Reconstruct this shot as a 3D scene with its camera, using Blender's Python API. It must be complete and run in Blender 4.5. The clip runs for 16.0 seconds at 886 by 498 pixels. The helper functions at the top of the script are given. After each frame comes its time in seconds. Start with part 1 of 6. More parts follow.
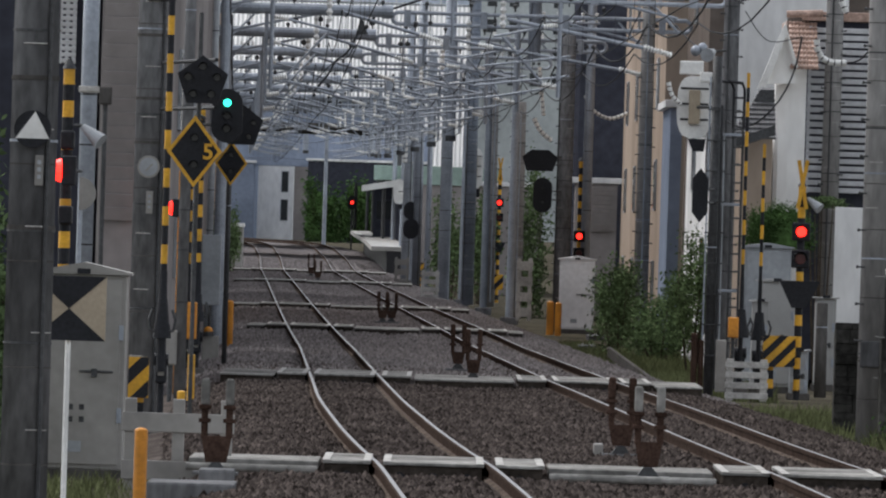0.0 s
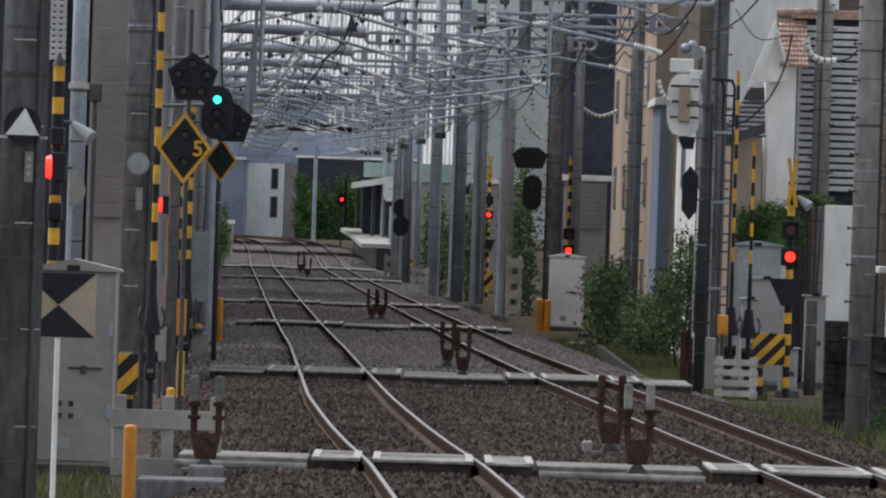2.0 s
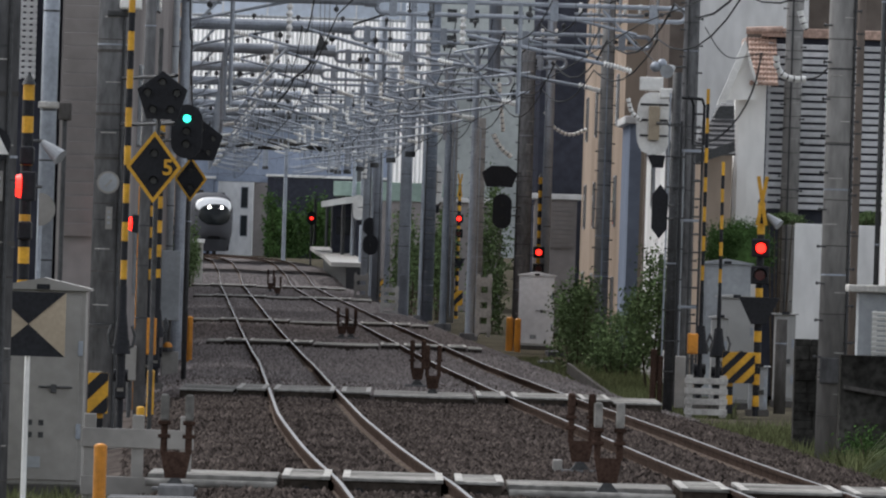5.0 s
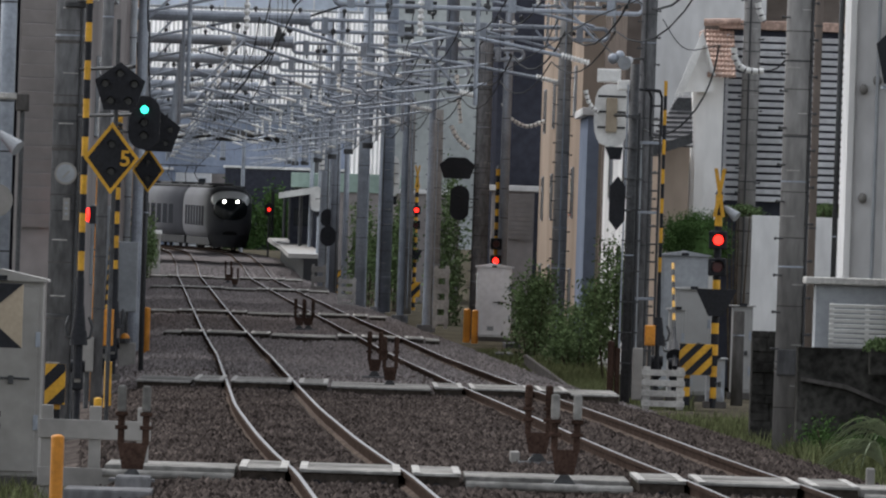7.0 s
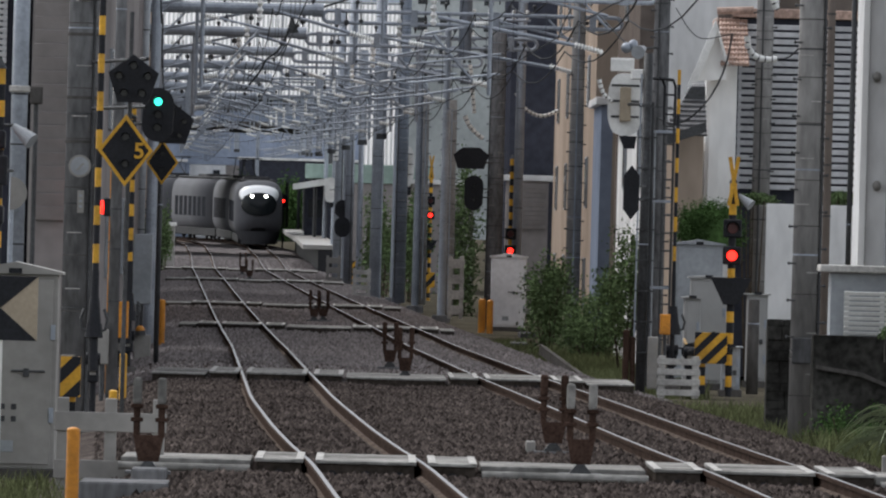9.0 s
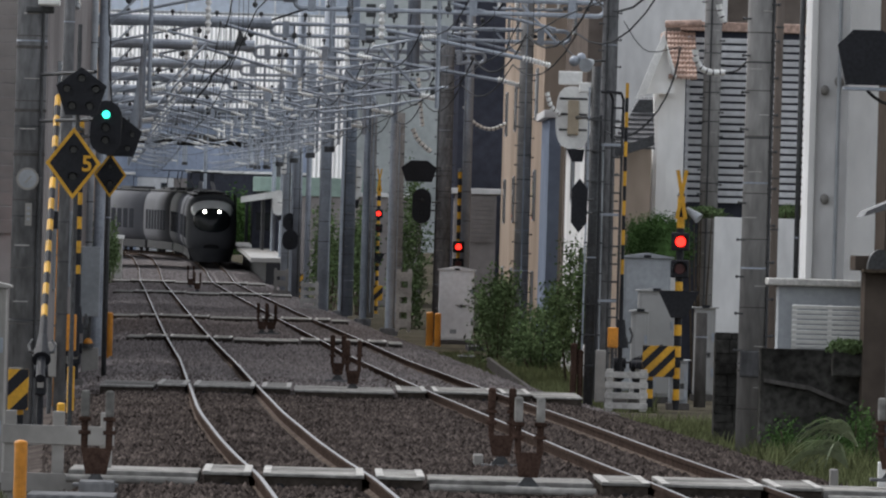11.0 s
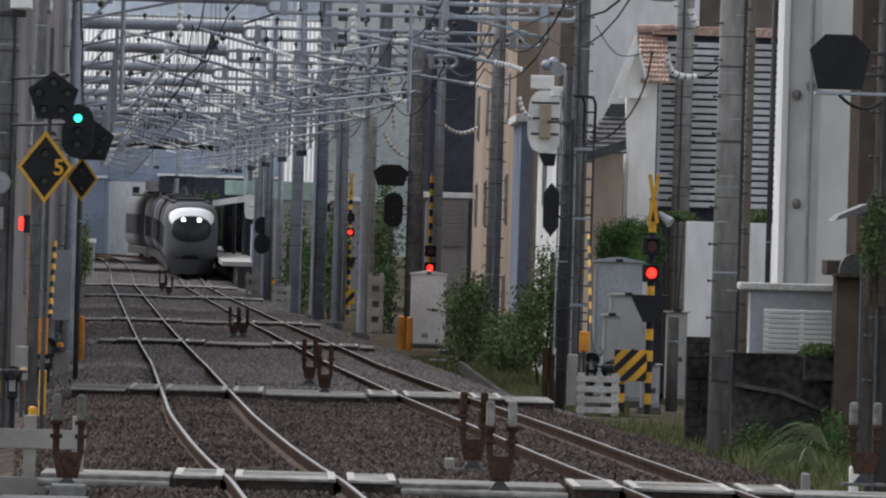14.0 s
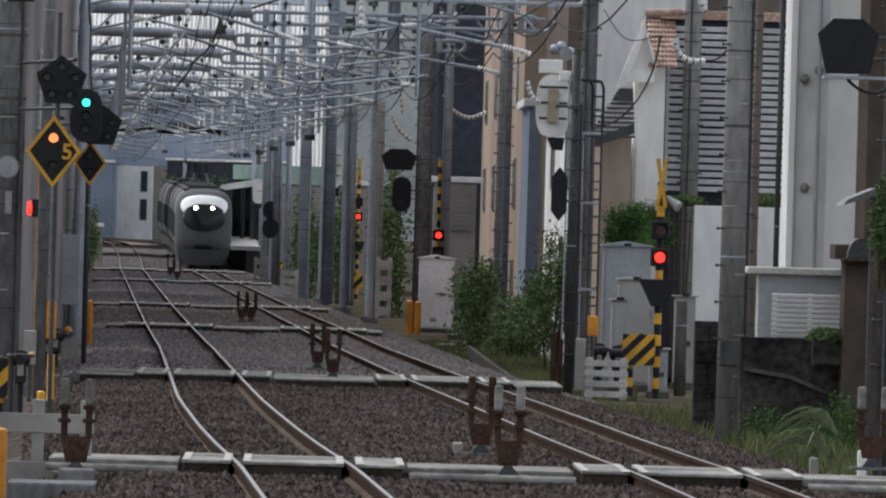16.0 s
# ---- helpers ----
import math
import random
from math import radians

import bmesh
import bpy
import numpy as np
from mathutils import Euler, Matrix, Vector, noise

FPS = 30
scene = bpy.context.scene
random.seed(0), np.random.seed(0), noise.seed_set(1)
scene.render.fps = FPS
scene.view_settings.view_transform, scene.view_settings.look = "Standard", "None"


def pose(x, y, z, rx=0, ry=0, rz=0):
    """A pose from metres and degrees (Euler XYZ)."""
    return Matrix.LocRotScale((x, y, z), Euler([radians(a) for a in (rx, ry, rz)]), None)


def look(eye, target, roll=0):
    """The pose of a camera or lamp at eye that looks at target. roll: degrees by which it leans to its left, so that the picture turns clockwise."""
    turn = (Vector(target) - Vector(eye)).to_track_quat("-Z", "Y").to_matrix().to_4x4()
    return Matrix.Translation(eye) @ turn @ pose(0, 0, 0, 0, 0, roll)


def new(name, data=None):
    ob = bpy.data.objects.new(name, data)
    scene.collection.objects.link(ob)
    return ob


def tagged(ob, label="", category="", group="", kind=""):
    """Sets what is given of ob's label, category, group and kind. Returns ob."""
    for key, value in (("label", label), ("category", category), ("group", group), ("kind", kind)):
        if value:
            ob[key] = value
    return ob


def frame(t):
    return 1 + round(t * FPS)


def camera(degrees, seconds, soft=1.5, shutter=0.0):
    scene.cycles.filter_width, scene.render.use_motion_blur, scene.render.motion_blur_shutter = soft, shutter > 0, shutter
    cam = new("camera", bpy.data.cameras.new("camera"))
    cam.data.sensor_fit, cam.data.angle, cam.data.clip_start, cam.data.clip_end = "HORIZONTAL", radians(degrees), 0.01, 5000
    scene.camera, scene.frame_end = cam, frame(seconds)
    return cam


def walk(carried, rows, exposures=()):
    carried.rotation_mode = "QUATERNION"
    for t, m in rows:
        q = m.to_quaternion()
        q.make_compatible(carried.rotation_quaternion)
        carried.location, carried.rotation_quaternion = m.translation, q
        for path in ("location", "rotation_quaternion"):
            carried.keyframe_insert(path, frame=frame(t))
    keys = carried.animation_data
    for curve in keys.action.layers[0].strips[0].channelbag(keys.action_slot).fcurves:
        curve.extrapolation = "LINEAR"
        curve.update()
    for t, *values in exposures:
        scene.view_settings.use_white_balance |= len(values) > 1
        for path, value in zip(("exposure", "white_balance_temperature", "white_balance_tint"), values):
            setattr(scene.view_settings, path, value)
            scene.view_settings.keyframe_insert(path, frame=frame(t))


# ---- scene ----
EYE = 2.37
cam = camera(4.5, 16.0, soft=2.15)
# the camera turns on one spot: seconds, yaw, pitch, roll
ROWS = [
    (0.0, 0.0007, -0.1145, -1.793),
    (0.5, 0.1240, -0.1776, -1.909),
    (1.0, 0.1159, -0.1116, -1.773),
    (1.5, -0.0916, -0.1194, -1.921),
    (2.0, -0.0517, -0.1267, -1.888),
    (2.5, 0.0493, -0.0784, -1.879),
    (3.0, 0.0746, -0.0376, -1.846),
    (3.5, -0.0739, -0.0163, -1.861),
    (3.7, -0.0991, -0.0298, -1.894),
    (5.8, -0.2689, -0.0223, -1.826),
    (6.0, -0.3623, 0.0085, -2.014),
    (6.5, -0.3659, 0.0456, -1.880),
    (7.0, -0.4215, -0.0630, -1.915),
    (7.5, -0.4042, -0.0319, -1.868),
    (8.0, -0.4356, -0.0633, -1.773),
    (8.5, -0.3275, -0.1457, -1.726),
    (8.7, -0.3403, -0.1355, -1.566),
    (10.8, -0.4574, -0.0476, -1.636),
    (11.0, -0.6132, -0.0410, -1.603),
    (11.5, -0.5832, -0.0004, -1.585),
    (12.0, -0.6014, 0.0666, -1.490),
    (12.5, -0.5924, -0.0656, -1.606),
    (13.0, -0.6966, 0.0721, -1.573),
    (13.5, -0.7065, 0.0502, -1.567),
    (14.0, -0.7564, -0.0165, -1.652),
    (14.5, -0.7806, -0.0822, -1.679),
    (15.0, -0.7781, -0.1469, -1.724),
    (15.5, -0.7449, -0.0645, -1.592),
    (16.0, -0.7147, -0.0973, -1.645),
]
walk(cam, [(t, pose(0, 0, EYE, 90 + pitch, roll, yaw)) for t, yaw, pitch, roll in ROWS],
     exposures=[(0.0, 0.9, 6500, 10), (16.0, 0.9, 6500, 10)])

# ---- world and light: bright overcast, the sun high behind thin cloud ----
world = bpy.data.worlds.new("overcast")
scene.world = world
world.use_nodes = True
wn = world.node_tree.nodes
sky = wn.new("ShaderNodeTexSky")
sky.sky_type, sky.sun_disc = "NISHITA", False
SUN_UP, SUN_ROUND = radians(52), radians(-42)
sky.sun_elevation, sky.sun_rotation = SUN_UP, SUN_ROUND
sky.air_density, sky.dust_density = 1.0, 2.0
grey_sky = wn.new("ShaderNodeHueSaturation")
grey_sky.inputs["Saturation"].default_value = 0.25
world.node_tree.links.new(sky.outputs[0], grey_sky.inputs["Color"])
world.node_tree.links.new(grey_sky.outputs[0], wn["Background"].inputs[0])
wn["Background"].inputs[1].default_value = 0.15
sun = new("sun", bpy.data.lights.new("sun", "SUN"))
sun.data.energy, sun.data.angle, sun.data.color = 0.6, radians(24), (1.0, 0.98, 0.95)
sun.matrix_world = look((0, 0, 0), (-math.sin(SUN_ROUND) * math.cos(SUN_UP), -math.cos(SUN_ROUND) * math.cos(SUN_UP), -math.sin(SUN_UP)))


# ---- materials ----
def mat(name, color, rough=0.7, metal=0.0, scale=6.0, vary=0.25, bump=0.15, grime=0.2, glow=None, stretch=(1, 1, 1), piece=0.0):
    m = bpy.data.materials.new(name)
    m.use_nodes = True
    nt = m.node_tree
    b = nt.nodes["Principled BSDF"]
    b.inputs["Roughness"].default_value, b.inputs["Metallic"].default_value = rough, metal
    b.inputs["Specular IOR Level"].default_value = 0.0 if rough > 0.65 else 0.4
    geo = nt.nodes.new("ShaderNodeNewGeometry")
    mp = nt.nodes.new("ShaderNodeMapping")
    mp.inputs["Scale"].default_value = stretch
    nt.links.new(geo.outputs["Position"], mp.inputs[0])
    fine, coarse = nt.nodes.new("ShaderNodeTexNoise"), nt.nodes.new("ShaderNodeTexNoise")
    fine.inputs["Scale"].default_value, fine.inputs["Detail"].default_value = scale * 4, 5
    coarse.inputs["Scale"].default_value, coarse.inputs["Detail"].default_value = scale * 0.35, 3
    for n in (fine, coarse):
        nt.links.new(mp.outputs[0], n.inputs["Vector"])
    ra = nt.nodes.new("ShaderNodeMapRange")
    ra.inputs[1].default_value, ra.inputs[2].default_value = 0.3, 0.7
    ra.inputs[3].default_value, ra.inputs[4].default_value = 1 - vary, 1 + vary
    rb = nt.nodes.new("ShaderNodeMapRange")
    rb.inputs[1].default_value, rb.inputs[2].default_value = 0.35, 0.7
    rb.inputs[3].default_value, rb.inputs[4].default_value = 1 + grime * 0.3, 1 - grime
    nt.links.new(fine.outputs[0], ra.inputs[0])
    nt.links.new(coarse.outputs[0], rb.inputs[0])
    mu = nt.nodes.new("ShaderNodeMath")
    mu.operation = "MULTIPLY"
    nt.links.new(ra.outputs[0], mu.inputs[0])
    nt.links.new(rb.outputs[0], mu.inputs[1])
    last = mu
    if piece:
        island = nt.nodes.new("ShaderNodeMapRange")
        island.inputs[3].default_value, island.inputs[4].default_value = 1 - piece, 1 + piece
        nt.links.new(geo.outputs["Random Per Island"], island.inputs[0])
        m2 = nt.nodes.new("ShaderNodeMath")
        m2.operation = "MULTIPLY"
        nt.links.new(mu.outputs[0], m2.inputs[0])
        nt.links.new(island.outputs[0], m2.inputs[1])
        last = m2
    vm = nt.nodes.new("ShaderNodeVectorMath")
    vm.operation = "SCALE"
    vm.inputs[0].default_value = color
    nt.links.new(last.outputs[0], vm.inputs["Scale"])
    nt.links.new(vm.outputs[0], b.inputs["Base Color"])
    if bump:
        bu = nt.nodes.new("ShaderNodeBump")
        bu.inputs["Strength"].default_value, bu.inputs["Distance"].default_value = bump, 0.02
        nt.links.new(fine.outputs[0], bu.inputs["Height"])
        nt.links.new(bu.outputs[0], b.inputs["Normal"])
    if glow:
        b.inputs["Emission Color"].default_value = (*glow[0], 1)
        b.inputs["Emission Strength"].default_value = glow[1]
    return m


CONCRETE = mat("concrete", (0.15, 0.151, 0.156), 0.85, 0, 3, 0.3, 0.3, 0.5, stretch=(1, 1, 0.35))
# lighter concrete of some poles, which also holds the haze on the far ones
PALE_CONCRETE = mat("pale_concrete", (0.26, 0.255, 0.25), 0.85, 0, 3, 0.2, 0.3, 0.35, stretch=(1, 1, 0.25))
# bright copy of the nose silver, with the sky glint put into its colour
BROW_GLINT = mat("brow_glint_silver", (0.88, 0.89, 0.9), 0.3, 0.25, 1, 0.03, 0.0, 0.1)
DARK_CONCRETE = mat("dark_concrete", (0.095, 0.09, 0.086), 0.85, 0, 3, 0.25, 0.3, 0.35, stretch=(1, 1, 0.3))
STEEL = mat("galvanised_steel", (0.29, 0.32, 0.365), 0.5, 0.35, 4, 0.15, 0.1, 0.25)
SLEEVE = mat("blue_grey_steel", (0.16, 0.185, 0.225), 0.55, 0.3, 4, 0.15, 0.1, 0.25)
DARK_STEEL = mat("dark_steel", (0.06, 0.062, 0.065), 0.6, 0.4, 5, 0.3, 0.15, 0.3)
RAIL_TOP = mat("polished_rail", (0.13, 0.13, 0.135), 0.5, 0.8, 8, 0.1, 0.05, 0.15)
RUST = mat("rusty_rail", (0.054, 0.038, 0.031), 0.85, 0.1, 9, 0.35, 0.3, 0.35)
# paler than RUST: the daylight on the rail foot put into colour
RAIL_FOOT = mat("lit_rail_foot", (0.11, 0.088, 0.075), 0.85, 0.0, 7, 0.35, 0.3, 0.4)
RUST_PAINT = mat("rust_brown_steel", (0.06, 0.038, 0.03), 0.8, 0.1, 8, 0.35, 0.3, 0.4)
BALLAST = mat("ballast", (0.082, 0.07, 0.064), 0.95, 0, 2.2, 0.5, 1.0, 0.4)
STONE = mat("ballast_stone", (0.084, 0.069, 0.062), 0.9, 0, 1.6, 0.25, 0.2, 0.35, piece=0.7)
# haze over the far track bed put into these two paler colours
HAZED_BALLAST = mat("hazed_ballast", (0.15, 0.136, 0.136), 0.95, 0, 1.2, 0.4, 1.0, 0.35)
HAZED_STONE = mat("hazed_stone", (0.2, 0.18, 0.176), 0.9, 0, 6, 0.2, 0.2, 0.2, piece=0.35)
SOIL = mat("soil", (0.075, 0.068, 0.052), 0.95, 0, 0.8, 0.4, 0.6, 0.4)
DECK = mat("crossing_deck", (0.25, 0.245, 0.232), 0.7, 0, 2.2, 0.35, 0.3, 0.55)
DECK_SIDE = mat("deck_timber", (0.05, 0.042, 0.036), 0.9, 0, 4, 0.4, 0.4, 0.4)
WHITE = mat("white_paint", (0.72, 0.72, 0.7), 0.55, 0, 4, 0.08, 0.1, 0.25)
WORN_WHITE = mat("worn_white_paint", (0.44, 0.43, 0.41), 0.7, 0, 5, 0.2, 0.2, 0.35)
CABINET = mat("cabinet_enamel", (0.31, 0.31, 0.305), 0.6, 0, 1.2, 0.05, 0.05, 0.18)
OFFWHITE = mat("offwhite_enamel", (0.26, 0.25, 0.235), 0.55, 0, 2, 0.1, 0.1, 0.3)
GREY_PAINT = mat("grey_paint", (0.3, 0.32, 0.34), 0.6, 0, 3, 0.1, 0.1, 0.3)
BLACK = mat("black_paint", (0.016, 0.017, 0.021), 0.6, 0, 6, 0.3, 0.1, 0.2)
YELLOW = mat("yellow_paint", (0.6, 0.32, 0.022), 0.55, 0, 5, 0.15, 0.1, 0.35)
ORANGE = mat("orange_paint", (0.55, 0.22, 0.02), 0.55, 0, 5, 0.15, 0.1, 0.35)
BEIGE_SIGN = mat("beige_reflective", (0.36, 0.3, 0.22), 0.5, 0, 6, 0.1, 0.05, 0.2)
PORCELAIN = mat("porcelain", (0.75, 0.75, 0.73), 0.3, 0, 6, 0.1, 0.0, 0.3)
WIRE = mat("weathered_cable", (0.05, 0.052, 0.055), 0.7, 0.2, 8, 0.2, 0.0, 0.2)
LEAF_DARK = mat("clipped_hedge_leaf", (0.058, 0.105, 0.036), 0.75, 0, 3, 0.3, 0.0, 0.35, piece=0.4)
LEAF = mat("leaf_green", (0.105, 0.15, 0.07), 0.75, 0, 3, 0.25, 0.0, 0.3, piece=0.5)
REED = mat("reed_leaf", (0.32, 0.37, 0.24), 0.6, 0, 4, 0.2, 0.0, 0.25)
GRASS = mat("grass_blade", (0.14, 0.155, 0.075), 0.7, 0, 2, 0.25, 0.0, 0.3, piece=0.5)
BARK = mat("bark", (0.08, 0.065, 0.05), 0.9, 0, 8, 0.4, 0.5, 0.3)
WALL_WHITE = mat("white_render", (0.82, 0.82, 0.81), 0.85, 0, 0.8, 0.08, 0.2, 0.2, stretch=(1, 1, 0.4))
WALL_BEIGE = mat("beige_render", (0.4, 0.325, 0.265), 0.85, 0, 0.8, 0.1, 0.2, 0.25, stretch=(1, 1, 0.4))
WALL_BROWN = mat("brown_tile_wall", (0.16, 0.135, 0.12), 0.8, 0, 0.8, 0.15, 0.2, 0.25)
DARK_BROWN = mat("dark_brown_cladding", (0.085, 0.07, 0.06), 0.8, 0, 0.8, 0.2, 0.2, 0.3)
FAR_GREY = mat("pale_green_grey_render", (0.42, 0.45, 0.45), 0.8, 0, 0.3, 0.1, 0.1, 0.25)
WALL_GREY = mat("grey_render", (0.76, 0.76, 0.76), 0.85, 0, 0.8, 0.1, 0.2, 0.3, stretch=(1, 1, 0.4))
WALL_TAUPE = mat("taupe_cladding", (0.27, 0.25, 0.245), 0.8, 0, 0.8, 0.1, 0.2, 0.25)
WALL_BLUE = mat("blue_grey_siding", (0.24, 0.28, 0.36), 0.8, 0, 0.8, 0.1, 0.2, 0.25)
PALE_BLUE = mat("pale_blue_cladding", (0.62, 0.69, 0.8), 0.6, 0, 0.3, 0.1, 0.1, 0.2)
WALL_SIDING = mat("pale_grey_siding", (0.66, 0.66, 0.66), 0.85, 0, 0.8, 0.12, 0.2, 0.3, stretch=(1, 1, 0.4))
WALL_NAVY = mat("dark_navy_cladding", (0.05, 0.053, 0.068), 0.7, 0, 0.8, 0.2, 0.2, 0.25)
LOUVRE_GREY = mat("grey_louvre", (0.64, 0.65, 0.68), 0.65, 0, 2, 0.12, 0.05, 0.25)
LOUVRE = mat("pale_louvre", (0.8, 0.81, 0.83), 0.6, 0, 2, 0.08, 0.05, 0.2)
ROOF_RED = mat("terracotta_tile", (0.42, 0.29, 0.235), 0.6, 0, 4, 0.35, 0.3, 0.35)
ROOF_DARK = mat("dark_roof_tile", (0.1, 0.1, 0.106), 0.6, 0, 4, 0.3, 0.3, 0.3)
ROOF_GREEN = mat("pale_green_roof", (0.26, 0.35, 0.31), 0.6, 0.1, 1, 0.1, 0.1, 0.2)
STONEWALL = mat("dark_stone_wall", (0.043, 0.042, 0.039), 0.95, 0, 2.4, 0.55, 0.9, 0.6, piece=0.3)
GLASS_DARK = mat("window_glass", (0.02, 0.025, 0.03), 0.08, 0, 1, 0.1, 0.0, 0.1)
# dark base holds the silver's reflection of dark surroundings
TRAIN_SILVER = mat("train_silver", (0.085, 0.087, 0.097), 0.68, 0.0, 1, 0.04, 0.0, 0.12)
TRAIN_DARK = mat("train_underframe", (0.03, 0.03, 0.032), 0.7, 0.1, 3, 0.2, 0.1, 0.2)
TRAIN_PANE = mat("train_side_glass", (0.035, 0.037, 0.042), 0.7, 0, 1, 0.1, 0.0, 0.1)
TRAIN_GLASS = mat("train_windscreen", (0.012, 0.015, 0.017), 0.2, 0, 1, 0.1, 0.0, 0.1)
RED_LIT = mat("lit_red_lens", (0.5, 0.02, 0.02), 0.4, 0, 5, 0.05, 0, 0.0, ((1.0, 0.02, 0.012), 2.2))
RED_OFF = mat("unlit_red_lens", (0.08, 0.01, 0.01), 0.3, 0, 5, 0.05, 0, 0.0)
GREEN_LIT = mat("lit_green_lens", (0.1, 0.6, 0.45), 0.4, 0, 5, 0.05, 0, 0.0, ((0.03, 0.85, 0.55), 2))
AMBER_LIT = mat("lit_amber_lens", (0.3, 0.12, 0.04), 0.4, 0, 5, 0.05, 0, 0.0, ((1.0, 0.3, 0.09), 0.75))
LENS_OFF = mat("dark_lens", (0.03, 0.033, 0.036), 0.2, 0, 5, 0.05, 0, 0.0)
for m_, level_ in ((TRAIN_SILVER, 0.12), (TRAIN_GLASS, 0.2), (TRAIN_DARK, 0.1), (BLACK, 0.2)):
    m_.node_tree.nodes["Principled BSDF"].inputs["Specular IOR Level"].default_value = level_
HEADLIGHT = mat("lit_headlight", (0.9, 0.9, 0.85), 0.3, 0, 5, 0.02, 0, 0.0, ((1.0, 0.97, 0.88), 9))


# ---- mesh helpers ----
def part(name, bm, material, parent=None, label=""):
    me = bpy.data.meshes.new(name)
    bm.to_mesh(me)
    bm.free()
    me.materials.append(material)
    ob = new(name, me)
    ob.parent = parent
    return tagged(ob, label)


def thing(name, label, category, group="", kind="", at=(0, 0, 0)):
    ob = new(name)
    ob.location = at
    return tagged(ob, label, category, group, kind)


def add_box(bm, x0, x1, y0, y1, z0, z1, bevel=0.0):
    r = bmesh.ops.create_cube(bm, size=1, matrix=Matrix.LocRotScale(((x0 + x1) / 2, (y0 + y1) / 2, (z0 + z1) / 2), None, (abs(x1 - x0), abs(y1 - y0), abs(z1 - z0))))
    if bevel:
        edges = list({e for v in r["verts"] for e in v.link_edges})
        bmesh.ops.bevel(bm, geom=edges, offset=bevel, segments=2, affect="EDGES", profile=0.5)
    return bm


def add_rod(bm, a, b, r, r2=None, seg=10, caps=True):
    a, b = Vector(a), Vector(b)
    d = b - a
    m = Matrix.Translation((a + b) / 2) @ d.to_track_quat("Z", "Y").to_matrix().to_4x4()
    bmesh.ops.create_cone(bm, cap_ends=caps, segments=seg, radius1=r, radius2=r if r2 is None else r2, depth=d.length, matrix=m)
    return bm


def add_ball(bm, c, r, sx=1, sy=1, sz=1, seg=12):
    bmesh.ops.create_uvsphere(bm, u_segments=seg, v_segments=max(6, seg // 2), radius=r, matrix=Matrix.LocRotScale(c, None, (sx, sy, sz)))
    return bm


def add_prism(bm, outline, y0, y1):
    """A plate with the outline (x, z) from depth y0 to y1."""
    a = [bm.verts.new((x, y0, z)) for x, z in outline]
    b = [bm.verts.new((x, y1, z)) for x, z in outline]
    bm.faces.new(a)
    bm.faces.new(b[::-1])
    for i in range(len(a)):
        j = (i + 1) % len(a)
        bm.faces.new((a[j], a[i], b[i], b[j]))
    return bm


def fresh():
    return bmesh.new()


def add_path(bm, pts, r, seg=5):
    """One tube swept along the points."""
    p = [Vector(q) for q in pts]
    closed = (p[0] - p[-1]).length < 1e-6
    if closed:
        p = p[:-1]
    n, rows, side = len(p), [], None
    for i in range(n):
        a, b = (p[i - 1], p[(i + 1) % n]) if closed else (p[max(i - 1, 0)], p[min(i + 1, n - 1)])
        d = (b - a).normalized()
        if side is None:
            side = d.orthogonal().normalized()
        side = (side - d * side.dot(d)).normalized()
        up = d.cross(side)
        rows.append([bm.verts.new(p[i] + r * (side * math.cos(2 * math.pi * k / seg) + up * math.sin(2 * math.pi * k / seg))) for k in range(seg)])
    pairs = list(zip(rows, rows[1:])) + ([(rows[-1], rows[0])] if closed else [])
    for a, b in pairs:
        for k in range(seg):
            j = (k + 1) % seg
            bm.faces.new((a[k], a[j], b[j], b[k]))
    if not closed:
        bm.faces.new(rows[0][::-1])
        bm.faces.new(rows[-1])
    return bm


def sagging(a, b, sag, n=8):
    a, b = Vector(a), Vector(b)
    return [a.lerp(b, k / n) - Vector((0, 0, sag * 4 * (k / n) * (1 - k / n))) for k in range(n + 1)]


# ---- the line of the tracks ----
LINE_Y = [60, 80, 97, 112, 117, 130, 146, 154, 176, 189, 240, 292, 367, 491, 562, 622, 645, 683, 706, 721, 731, 740, 758, 780, 830, 880, 940, 1040]
LINE_X = [1.0, 0.65, 0.3, -0.02, -0.2, -0.55, -0.92, -1.08, -1.41, -1.61, -2.41, -3.43, -4.79, -7.07, -8.45, -9.5, -10.0, -10.8, -11.8, -13.0, -14.5, -16.3, -20.4, -25.8, -39, -54, -74, -110]
LEVEL_Y = [60, 97, 151, 187, 246, 290, 364, 491, 565, 622, 645, 683, 706, 740, 800, 940]
LEVEL_Z = [0.03, 0.02, 0.02, -0.12, -0.28, -0.25, -0.26, -0.15, 0.0, 0.45, 0.58, 0.85, 1.05, 1.22, 1.4, 1.5]
GAP_Y = [60, 113, 300, 376, 570, 700, 940]
GAP_X = [3.95, 3.95, 3.95, 3.9, 3.6, 3.7, 4.0]


def smooth_curve(xs, ys, span):
    fine = np.arange(60, 1041, 1.0)
    v = np.interp(fine, xs, ys)
    k = np.hanning(span + 2)[1:-1]
    k /= k.sum()
    padded = np.concatenate((v[0] + (v[0] - v[1:span][::-1]), v, v[-1] + (v[-1] - v[-span:-1][::-1])))
    out = np.convolve(padded, k, "same")[span - 1:span - 1 + len(v)]
    return lambda y: float(np.interp(y, fine, out))


line_x = smooth_curve(LINE_Y, LINE_X, 13)
level = smooth_curve(LEVEL_Y, LEVEL_Z, 31)
gap = smooth_curve(GAP_Y, GAP_X, 41)


def right_x(y):
    return line_x(y) + gap(y)


